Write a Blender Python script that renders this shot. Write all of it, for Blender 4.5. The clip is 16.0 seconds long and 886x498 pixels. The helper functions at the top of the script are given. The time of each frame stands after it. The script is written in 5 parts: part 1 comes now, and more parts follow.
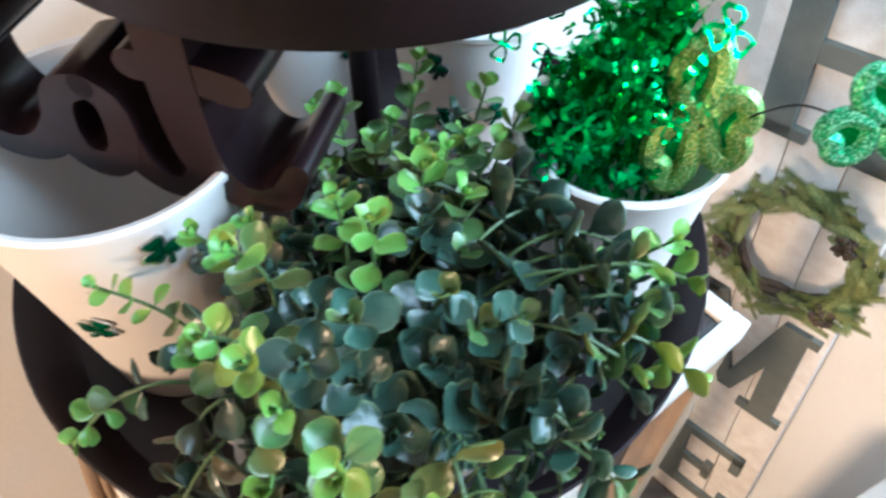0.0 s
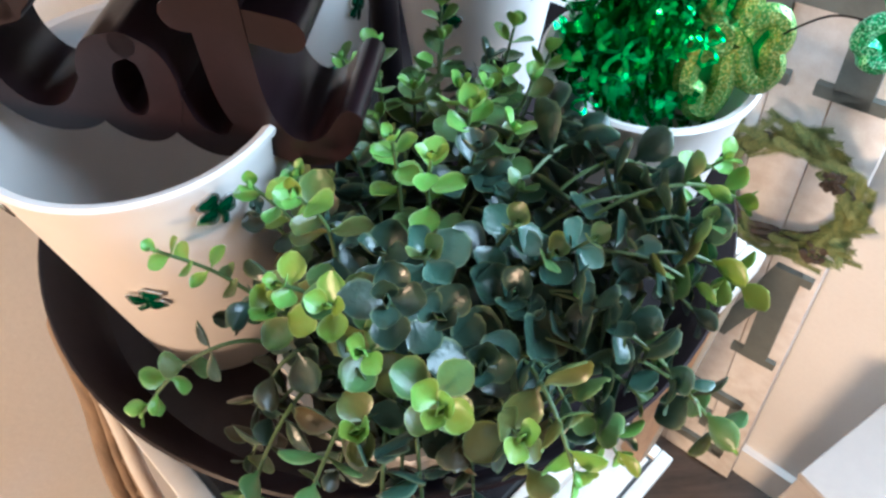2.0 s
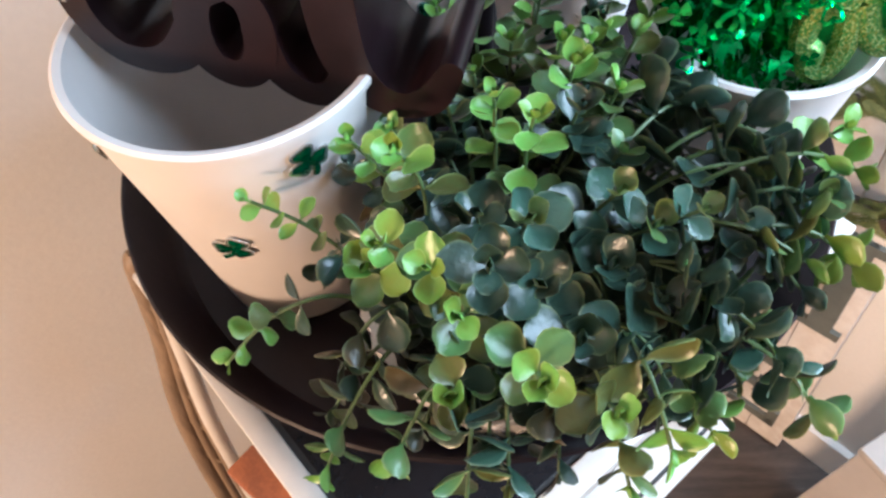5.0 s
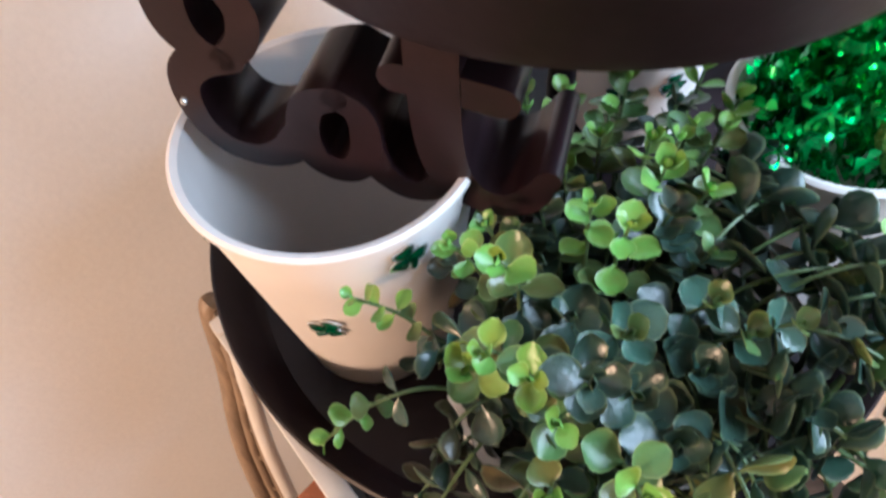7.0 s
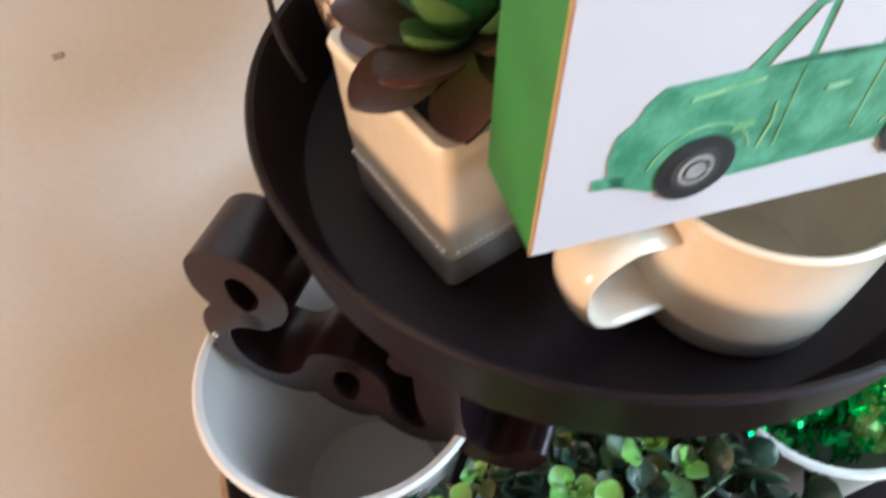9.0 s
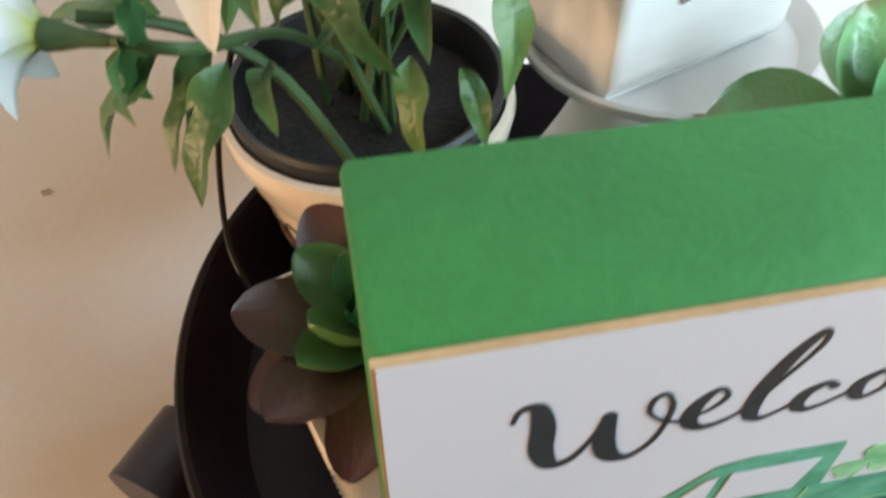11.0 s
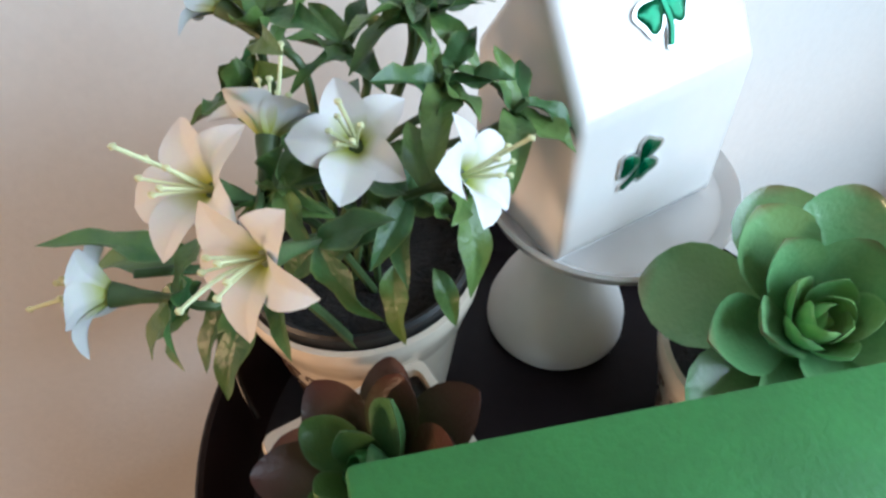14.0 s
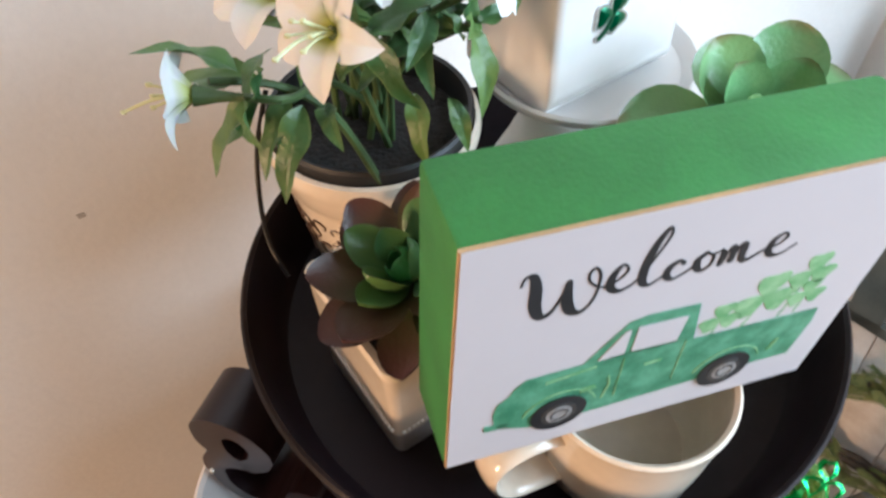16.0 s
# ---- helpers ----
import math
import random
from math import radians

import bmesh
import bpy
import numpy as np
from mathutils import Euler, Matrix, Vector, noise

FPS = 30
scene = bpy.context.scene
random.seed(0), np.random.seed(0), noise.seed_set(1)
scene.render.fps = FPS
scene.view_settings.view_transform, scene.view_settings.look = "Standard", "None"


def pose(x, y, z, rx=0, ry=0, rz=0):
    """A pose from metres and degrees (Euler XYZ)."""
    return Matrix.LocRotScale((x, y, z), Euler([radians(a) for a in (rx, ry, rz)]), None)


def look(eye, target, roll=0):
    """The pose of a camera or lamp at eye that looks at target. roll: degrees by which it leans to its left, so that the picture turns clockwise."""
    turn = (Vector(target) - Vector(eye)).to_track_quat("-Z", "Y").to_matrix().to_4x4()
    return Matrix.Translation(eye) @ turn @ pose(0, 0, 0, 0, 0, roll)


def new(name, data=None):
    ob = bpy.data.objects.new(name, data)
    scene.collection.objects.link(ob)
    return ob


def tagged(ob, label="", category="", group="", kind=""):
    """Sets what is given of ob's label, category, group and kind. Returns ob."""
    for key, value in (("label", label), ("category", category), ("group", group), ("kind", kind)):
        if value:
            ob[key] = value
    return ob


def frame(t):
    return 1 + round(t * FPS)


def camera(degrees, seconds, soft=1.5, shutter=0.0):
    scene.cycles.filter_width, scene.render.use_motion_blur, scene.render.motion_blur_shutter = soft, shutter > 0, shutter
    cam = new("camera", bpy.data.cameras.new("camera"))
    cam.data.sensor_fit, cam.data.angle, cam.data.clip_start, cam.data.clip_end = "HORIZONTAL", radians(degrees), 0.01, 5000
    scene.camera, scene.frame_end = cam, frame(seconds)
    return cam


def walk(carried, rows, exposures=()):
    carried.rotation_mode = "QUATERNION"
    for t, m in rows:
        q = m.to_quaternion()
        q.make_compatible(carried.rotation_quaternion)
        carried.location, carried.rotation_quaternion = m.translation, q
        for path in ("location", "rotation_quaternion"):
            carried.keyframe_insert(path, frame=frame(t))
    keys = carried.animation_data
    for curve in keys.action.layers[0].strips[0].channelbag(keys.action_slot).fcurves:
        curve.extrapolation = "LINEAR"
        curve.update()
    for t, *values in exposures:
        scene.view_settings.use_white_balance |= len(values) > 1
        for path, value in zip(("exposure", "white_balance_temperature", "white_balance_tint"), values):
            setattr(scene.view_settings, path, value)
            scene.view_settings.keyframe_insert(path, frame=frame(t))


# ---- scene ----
cam = camera(63.1, 16.0, soft=2.6, shutter=0.5)
PATH = [
    (0, (0.0460, -0.2769, 1.0057), (0.0431, -0.0248, 0.6951), 0.83),
    (0.5, (0.0183, -0.2861, 1.0014), (0.0136, -0.0301, 0.6940), -0.53),
    (1, (0.0052, -0.2832, 1.0067), (0.0021, -0.0269, 0.6996), -1.64),
    (1.5, (-0.0058, -0.2916, 0.9907), (-0.0017, -0.0453, 0.6756), -0.35),
    (2, (0.0129, -0.2878, 0.9948), (0.0264, -0.0439, 0.6781), -1.05),
    (2.5, (0.0052, -0.2975, 0.9972), (0.0161, -0.0540, 0.6801), -1.86),
    (3, (-0.0045, -0.3090, 1.0050), (0.0114, -0.0623, 0.6905), -2.80),
    (3.5, (-0.0122, -0.3202, 1.0296), (0.0080, -0.0759, 0.7136), -1.57),
    (4, (0.0010, -0.2972, 1.0033), (-0.0045, -0.0656, 0.6772), -3.24),
    (4.2, (-0.0018, -0.2920, 0.9978), (-0.0126, -0.0628, 0.6701), -3.81),
    (6.3, (-0.0048, -0.2694, 0.9885), (-0.0207, -0.0542, 0.6517), -4.33),
    (6.5, (-0.0113, -0.2705, 0.9972), (-0.0289, -0.0506, 0.6636), -5.63),
    (7, (-0.0234, -0.2592, 1.0184), (-0.0573, -0.0339, 0.6896), -6.85),
    (7.5, (-0.0241, -0.2441, 1.0385), (-0.0532, -0.0171, 0.7104), -6.87),
    (8, (-0.0238, -0.2430, 1.0470), (-0.0766, -0.0069, 0.7285), -8.77),
    (8.5, (-0.0301, -0.2327, 1.0723), (-0.0871, 0.0032, 0.7543), -6.92),
    (9, (-0.0198, -0.2045, 1.0894), (-0.0646, 0.0354, 0.7726), -2.80),
    (9.5, (0.0003, -0.1840, 1.0998), (-0.0689, 0.0593, 0.7899), -4.58),
    (10, (-0.0019, -0.1633, 1.1043), (-0.0798, 0.0766, 0.7938), -2.66),
    (10.2, (-0.0011, -0.1555, 1.1048), (-0.0819, 0.0817, 0.7930), -3.74),
    (12.3, (0.0071, -0.1239, 1.1694), (-0.0489, 0.1367, 0.8712), -0.05),
    (12.5, (0.0005, -0.1252, 1.1751), (-0.0587, 0.1283, 0.8714), -0.63),
    (13, (0.0025, -0.1248, 1.2047), (-0.0653, 0.1305, 0.9043), -1.40),
    (13.5, (0.0045, -0.1218, 1.1985), (-0.0618, 0.1324, 0.8968), -1.47),
    (14, (0.0051, -0.1229, 1.1883), (-0.0589, 0.1283, 0.8838), -1.77),
    (14.5, (0.0039, -0.1332, 1.1795), (-0.0587, 0.1183, 0.8748), -1.95),
    (15, (0.0046, -0.1518, 1.1774), (-0.0456, 0.1060, 0.8757), 0.12),
    (15.5, (0.0003, -0.1763, 1.1773), (-0.0456, 0.0820, 0.8754), -0.12),
    (16, (-0.0019, -0.1988, 1.1783), (-0.0434, 0.0577, 0.8742), -1.44),
]
EXPOSURES = [(0, 0.90, 5150, 3), (1, 0.82, 5550, 11), (2, 0.80, 5250, 6), (3, 0.80, 5330, 7), (4.2, 0.74, 5500, 12), (6.5, 0.74, 5350, 9), (7.2, 0.68, 5550, 16), (8, 0.60, 5800, 20), (9, 0.44, 5650, 7), (9.5, 0.32, 5600, 4), (10.2, 0.12, 6200, 4), (12.5, -0.18, 5550, 1), (13.5, -0.36, 5600, 7), (14.5, -0.14, 5750, 9), (16, 0.06, 5850, 10)]
walk(cam, [(t, look(eye, target, roll)) for t, eye, target, roll in PATH], EXPOSURES)

# ---------------------------------------------------------------- light
FLOOR = -0.442
Q45 = pose(0, 0, 0, 0, 0, 45)          # the room's corner stands at 45 degrees: local x towards the sign's wall, local y towards the back wall

world = bpy.data.worlds.new("world")
scene.world = world
world.use_nodes = True
wn = world.node_tree
sky = wn.nodes.new("ShaderNodeTexSky")
sky.sky_type, sky.sun_disc = "NISHITA", False
sky.sun_elevation, sky.sun_rotation = radians(20), radians(230)
wn.links.new(sky.outputs[0], wn.nodes["Background"].inputs[0])
wn.nodes["Background"].inputs[1].default_value = 0.1


def area_lamp(name, eye, target, sx, sy, power, colour):
    d = bpy.data.lights.new(name, "AREA")
    d.shape, d.size, d.size_y, d.energy, d.color = "RECTANGLE", sx, sy, power, colour
    ob = new(name, d)
    ob.matrix_world = look(eye, target)
    return ob


area_lamp("window_daylight", Q45 @ Vector((0.53, -0.75, 1.36)), Q45 @ Vector((-0.1, -0.05, 0.8)), 0.9, 0.8, 25, (0.76, 0.91, 1.0))
area_lamp("evening_window_light", Q45 @ Vector((-2.85, -0.25, 1.02)), Q45 @ Vector((0, 0.0, 0.85)), 0.45, 0.45, 68, (1.0, 0.60, 0.33))


# ---------------------------------------------------------------- materials
def mat(name, colour, rough=0.6, metal=0.0, vary=0.12, scale=20.0, bump=0.1, bscale=None, second=None, spec=0.5, coat=0.0, island=False, obj=0.0, coords="Object", stretch=(1, 1, 1), trans=0.0):
    m = bpy.data.materials.new(name)
    m.use_nodes = True
    n, l = m.node_tree.nodes, m.node_tree.links
    b = n["Principled BSDF"]
    b.inputs["Roughness"].default_value, b.inputs["Metallic"].default_value = rough, metal
    b.inputs["Specular IOR Level"].default_value = spec
    b.inputs["Coat Weight"].default_value = coat
    tc, mp = n.new("ShaderNodeTexCoord"), n.new("ShaderNodeMapping")
    mp.inputs["Scale"].default_value = stretch
    l.new(tc.outputs[coords], mp.inputs[0])
    a, f = n.new("ShaderNodeTexNoise"), n.new("ShaderNodeTexNoise")
    a.inputs["Scale"].default_value, a.inputs["Detail"].default_value = scale, 4
    f.inputs["Scale"].default_value, f.inputs["Detail"].default_value = bscale or scale * 12, 3
    l.new(mp.outputs[0], a.inputs[0]), l.new(mp.outputs[0], f.inputs[0])
    mix = n.new("ShaderNodeMix")
    mix.data_type = "RGBA"
    second = second or tuple(c * (1 - 2 * vary) for c in colour)
    mix.inputs[6].default_value, mix.inputs[7].default_value = (*colour, 1), (*second, 1)
    ramp = n.new("ShaderNodeMapRange")
    ramp.inputs[1].default_value, ramp.inputs[2].default_value = 0.35, 0.68
    add = n.new("ShaderNodeMath")
    add.operation = "MULTIPLY_ADD"
    l.new(f.outputs[0], add.inputs[0])
    add.inputs[1].default_value = 0.35
    l.new(a.outputs[0], add.inputs[2])
    off = n.new("ShaderNodeMath")
    off.operation = "SUBTRACT"
    l.new(add.outputs[0], off.inputs[0])
    off.inputs[1].default_value = 0.17
    src = off
    if obj or island:
        info = n.new("ShaderNodeNewGeometry" if island else "ShaderNodeObjectInfo")
        o2 = n.new("ShaderNodeMath")
        o2.operation = "MULTIPLY_ADD"
        l.new(info.outputs["Random Per Island" if island else "Random"], o2.inputs[0])
        o2.inputs[1].default_value = obj or 0.3
        l.new(off.outputs[0], o2.inputs[2])
        o3 = n.new("ShaderNodeMath")
        o3.operation = "SUBTRACT"
        l.new(o2.outputs[0], o3.inputs[0])
        o3.inputs[1].default_value = (obj or 0.3) / 2
        src = o3
    l.new(src.outputs[0], ramp.inputs[0])
    l.new(ramp.outputs[0], mix.inputs[0])
    l.new(mix.outputs[2], b.inputs["Base Color"])
    if bump:
        bp = n.new("ShaderNodeBump")
        bp.inputs["Strength"].default_value, bp.inputs["Distance"].default_value = bump, 0.002
        l.new(f.outputs[0], bp.inputs["Height"])
        l.new(bp.outputs[0], b.inputs["Normal"])
    if trans:
        b.inputs["Subsurface Weight"].default_value = trans
        b.inputs["Subsurface Radius"].default_value = (0.004, 0.006, 0.002)
        b.inputs["Subsurface Scale"].default_value = 1.0
    return m


def rimmed(m, colour, edge=0.75):
    """Blends a paler edge into a leaf, by the attribute rim."""
    n, l = m.node_tree.nodes, m.node_tree.links
    b = n["Principled BSDF"]
    was = b.inputs["Base Color"].links[0].from_socket
    at, mx, rp = n.new("ShaderNodeAttribute"), n.new("ShaderNodeMix"), n.new("ShaderNodeMapRange")
    at.attribute_name = "rim"
    mx.data_type = "RGBA"
    rp.inputs[1].default_value, rp.inputs[2].default_value, rp.inputs[4].default_value = edge, 1.0, 0.8
    l.new(at.outputs["Fac"], rp.inputs[0]), l.new(rp.outputs[0], mx.inputs[0])
    l.new(was, mx.inputs[6])
    mx.inputs[7].default_value = (*colour, 1)
    l.new(mx.outputs[2], b.inputs["Base Color"])
    return m


WALL = mat("wall_paint", (0.76, 0.745, 0.715), 0.75, vary=0.04, scale=3, bump=0.12, bscale=180)
# The unseen walls and ceiling are darkened to lower the room's fill light.
ROOM = mat("unseen_wall_fill_cut", (0.33, 0.30, 0.27), 0.8, vary=0.06, scale=3, bump=0.12, bscale=180)
CEILING = mat("ceiling_paint", (0.55, 0.54, 0.52), 0.8, vary=0.04, scale=4, bump=0.15, bscale=150)
FLOORM = mat("floor_wood", (0.10, 0.075, 0.06), 0.45, vary=0.3, scale=6, bump=0.2, stretch=(1, 8, 1))
WHITE = mat("white_paint", (0.80, 0.78, 0.74), 0.5, vary=0.04, scale=8, bump=0.05)
TRAY = mat("black_enamel", (0.013, 0.0085, 0.0105), 0.42, vary=0.25, scale=14, bump=0.05, spec=0.15)
LETTER = mat("black_stained_wood", (0.017, 0.0080, 0.0100), 0.30, vary=0.25, scale=30, bump=0.03, spec=0.36)
CERAMIC = mat("white_glazed_ceramic", (0.68, 0.665, 0.65), 0.11, vary=0.03, scale=10, bump=0.02, spec=0.5)
PLASTIC = mat("white_plastic", (0.66, 0.62, 0.59), 0.38, vary=0.03, scale=9, bump=0.02)
CREAM = mat("cream_glazed_ceramic", (0.74, 0.65, 0.53), 0.18, vary=0.06, scale=18, bump=0.03, coat=0.3)
GREYGLAZE = mat("grey_glaze", (0.30, 0.28, 0.27), 0.4, vary=0.1, scale=25, bump=0.05)
BROWNINK = mat("brown_ink", (0.09, 0.05, 0.03), 0.4, vary=0.2, scale=60, bump=0)
SOIL = mat("potting_soil", (0.018, 0.014, 0.012), 0.9, vary=0.4, scale=90, bump=1.0, bscale=500)
BLACKPLASTIC = mat("black_plastic", (0.012, 0.012, 0.013), 0.5, vary=0.2, scale=30, bump=0.1)
GREENPAINT = mat("green_painted_wood", (0.034, 0.20, 0.040), 0.65, vary=0.12, scale=40, bump=0.15, bscale=700)
ORANGEWOOD = mat("raw_wood_edge", (0.48, 0.31, 0.15), 0.6, vary=0.15, scale=50, bump=0.1)
PRINT = mat("printed_white_card", (0.47, 0.46, 0.487), 0.35, vary=0.02, scale=8, bump=0.02)
INK = mat("black_ink", (0.02, 0.022, 0.025), 0.5, vary=0.2, scale=80, bump=0)
TRUCK = mat("green_watercolour", (0.034, 0.165, 0.090), 0.5, second=(0.10, 0.30, 0.19), scale=130, bump=0, bscale=900)
PALEGREEN = mat("pale_green_watercolour", (0.10, 0.29, 0.12), 0.5, second=(0.27, 0.46, 0.26), scale=160, bump=0)
GREYINK = mat("grey_watercolour", (0.30, 0.30, 0.30), 0.5, vary=0.2, scale=200, bump=0)
GEM = mat("green_foil_sticker", (0.0, 0.12, 0.05), 0.16, metal=0.6, vary=0.2, scale=80, bump=0.05)
GEMEDGE = mat("silver_foil_edge", (0.72, 0.75, 0.74), 0.22, metal=0.8, vary=0.08, scale=80, bump=0.05)
SIGNBOARD = mat("whitewashed_wood", (0.80, 0.78, 0.75), 0.7, second=(0.68, 0.64, 0.60), scale=7, bump=0.3, stretch=(6, 6, 0.6))
SIGNLETTER = mat("grey_green_painted_letter", (0.135, 0.15, 0.135), 0.6, vary=0.1, scale=25, bump=0.1)
TABLEWHITE = mat("white_table_paint", (0.64, 0.61, 0.56), 0.3, vary=0.05, scale=15, bump=0.04)
TABLEBLACK = mat("black_gloss_panel", (0.02, 0.018, 0.02), 0.25, vary=0.2, scale=12, bump=0.03)
GROOVE = mat("dark_groove_paint", (0.05, 0.05, 0.05), 0.5, vary=0.2, scale=30, bump=0)
LEGWOOD = mat("pale_brown_wood", (0.27, 0.19, 0.12), 0.5, vary=0.18, scale=30, bump=0.15, stretch=(4, 4, 0.5))
RUSTBOX = mat("rust_red_card", (0.40, 0.13, 0.05), 0.6, vary=0.2, scale=30, bump=0.1)
TINSEL = mat("green_foil_tinsel", (0.012, 0.52, 0.10), 0.16, metal=0.85, vary=0.3, scale=60, bump=0.1)
TINSEL.node_tree.nodes["Principled BSDF"].inputs["Coat Weight"].default_value = 0.3


def glitter(name, colours):
    """Flakes of metal foil glued on: every flake its own colour and lean."""
    m = mat(name, colours[0], 0.42, metal=0.7, vary=0.1, scale=300, bump=0)
    n, l = m.node_tree.nodes, m.node_tree.links
    b = n["Principled BSDF"]
    tc, v = n.new("ShaderNodeTexCoord"), n.new("ShaderNodeTexVoronoi")
    v.inputs["Scale"].default_value = 1700
    l.new(tc.outputs["Object"], v.inputs[0])
    sep, ramp = n.new("ShaderNodeSeparateColor"), n.new("ShaderNodeValToRGB")
    l.new(v.outputs["Color"], sep.inputs[0])
    ramp.color_ramp.interpolation = "CONSTANT"
    for i, c in enumerate(colours):
        el = ramp.color_ramp.elements[i] if i < 2 else ramp.color_ramp.elements.new(i / len(colours))
        el.position, el.color = i / len(colours), (*c, 1)
    l.new(sep.outputs[0], ramp.inputs[0])
    l.new(ramp.outputs[0], b.inputs["Base Color"])
    bp = n.new("ShaderNodeBump")
    bp.inputs["Strength"].default_value, bp.inputs["Distance"].default_value = 0.9, 0.0012
    l.new(sep.outputs[1], bp.inputs["Height"])
    l.new(bp.outputs[0], b.inputs["Normal"])
    return m


GLITTER = glitter("gold_green_glitter", [(0.06, 0.24, 0.05), (0.05, 0.20, 0.04), (0.26, 0.30, 0.06), (0.10, 0.30, 0.07), (0.42, 0.55, 0.22)])
GLITTERGREEN = glitter("green_glitter", [(0.02, 0.24, 0.08), (0.04, 0.40, 0.16), (0.02, 0.13, 0.05), (0.30, 0.70, 0.45)])
BEIGE = mat("beige_painted_board", (0.42, 0.39, 0.36), 0.6, vary=0.05, scale=6, bump=0.1)
WIRE = mat("dark_wire", (0.02, 0.02, 0.02), 0.35, metal=0.8, vary=0.1, scale=40, bump=0)
STEM = mat("green_stem", (0.07, 0.12, 0.04), 0.5, vary=0.2, scale=60, bump=0.1)
LEAFOLD = rimmed(mat("dark_bluegreen_leaf", (0.024, 0.050, 0.036), 0.30, second=(0.060, 0.048, 0.022), scale=60, bump=0.25, bscale=300, obj=0.7, trans=0.1), (0.13, 0.17, 0.09), 0.5)
LEAFFROST = rimmed(mat("frosted_bluegreen_leaf", (0.036, 0.085, 0.062), 0.26, second=(0.022, 0.055, 0.038), scale=60, bump=0.25, bscale=300, obj=0.5, trans=0.1), (0.17, 0.25, 0.17), 0.5)
LEAFMID = rimmed(mat("mid_green_leaf", (0.070, 0.150, 0.048), 0.34, second=(0.085, 0.095, 0.026), scale=60, bump=0.25, bscale=300, obj=0.6, trans=0.1), (0.20, 0.28, 0.10), 0.5)
LEAFNEW = rimmed(mat("young_yellow_green_leaf", (0.135, 0.32, 0.06), 0.36, second=(0.15, 0.23, 0.03), scale=60, bump=0.2, bscale=300, obj=0.6, trans=0.15), (0.30, 0.46, 0.16), 0.5)
LILYLEAF = rimmed(mat("lily_leaf", (0.036, 0.098, 0.030), 0.42, second=(0.105, 0.185, 0.045), scale=45, bump=0.35, bscale=250, obj=0.5), (0.11, 0.17, 0.05), 0.8)
def graded(m, colour, start, full, most=1.0):
    """Blends another colour into a leaf or petal along its length, by the attribute along."""
    n, l = m.node_tree.nodes, m.node_tree.links
    b = n["Principled BSDF"]
    was = b.inputs["Base Color"].links[0].from_socket
    at, mx, rp = n.new("ShaderNodeAttribute"), n.new("ShaderNodeMix"), n.new("ShaderNodeMapRange")
    at.attribute_name = "along"
    mx.data_type = "RGBA"
    rp.inputs[1].default_value, rp.inputs[2].default_value, rp.inputs[4].default_value = start, full, most
    l.new(at.outputs["Fac"], rp.inputs[0]), l.new(rp.outputs[0], mx.inputs[0])
    l.new(was, mx.inputs[6])
    mx.inputs[7].default_value = (*colour, 1)
    l.new(mx.outputs[2], b.inputs["Base Color"])
    return m


PETAL = graded(mat("white_silk_petal", (0.68, 0.69, 0.67), 0.6, vary=0.03, scale=60, bump=0.2, bscale=300, trans=0.15), (0.40, 0.46, 0.06), 0.42, 0.08)
STAMEN = mat("pale_green_stamen", (0.62, 0.66, 0.38), 0.5, vary=0.1, scale=80, bump=0)
SUCCRED = graded(mat("bronze_succulent_leaf", (0.045, 0.060, 0.020), 0.34, second=(0.070, 0.050, 0.026), scale=50, bump=0.15, obj=0.5), (0.085, 0.028, 0.026), 0.35, 0.95, 0.85)
SUCCGREEN = rimmed(mat("green_succulent_leaf", (0.060, 0.155, 0.060), 0.34, second=(0.085, 0.17, 0.045), scale=50, bump=0.15, obj=0.4), (0.10, 0.19, 0.09), 0.85)
SUCCBRIGHT = rimmed(mat("bright_green_succulent_heart", (0.07, 0.30, 0.10), 0.32, vary=0.15, scale=50, bump=0.15, obj=0.4), (0.12, 0.33, 0.14), 0.85)
SUCCPALE = graded(mat("pale_green_succulent_leaf", (0.125, 0.285, 0.115), 0.26, coat=0.3, second=(0.18, 0.35, 0.15), scale=40, bump=0.2, obj=0.5), (0.20, 0.13, 0.08), 0.90, 1.0, 0.7)
SUCCTIP = rimmed(mat("light_green_succulent_heart", (0.17, 0.38, 0.14), 0.28, second=(0.24, 0.42, 0.14), scale=40, bump=0.2, obj=0.4), (0.30, 0.48, 0.24), 0.8)
NEEDLE = mat("green_pine_needles", (0.085, 0.13, 0.04), 0.6, second=(0.19, 0.22, 0.075), scale=40, bump=0, island=True)
TWIG = mat("brown_twigs", (0.07, 0.05, 0.035), 0.7, vary=0.3, scale=60, bump=0.3)


# ---------------------------------------------------------------- mesh helpers
def mesh_of(name, bm, materials, smooth=True, angle=38):
    me = bpy.data.meshes.new(name)
    bmesh.ops.recalc_face_normals(bm, faces=bm.faces[:]) if len(bm.faces) < 60000 else None
    bm.to_mesh(me)
    bm.free()
    for m in (materials if isinstance(materials, (list, tuple)) else [materials]):
        me.materials.append(m)
    if smooth:
        me.shade_smooth()
        me.set_sharp_from_angle(angle=radians(angle))
    return me


def part(name, bm, material, parent=None, label="", smooth=True, angle=38):
    ob = new(name, mesh_of(name, bm, material, smooth, angle))
    if parent:
        ob.parent = parent
    if label:
        ob["label"] = label
    return ob


def thing(name, m=Matrix(), label="", category="", group="", kind=""):
    ob = new(name)
    ob.empty_display_size = 0.02
    ob.matrix_world = m
    return tagged(ob, label, category, group, kind)


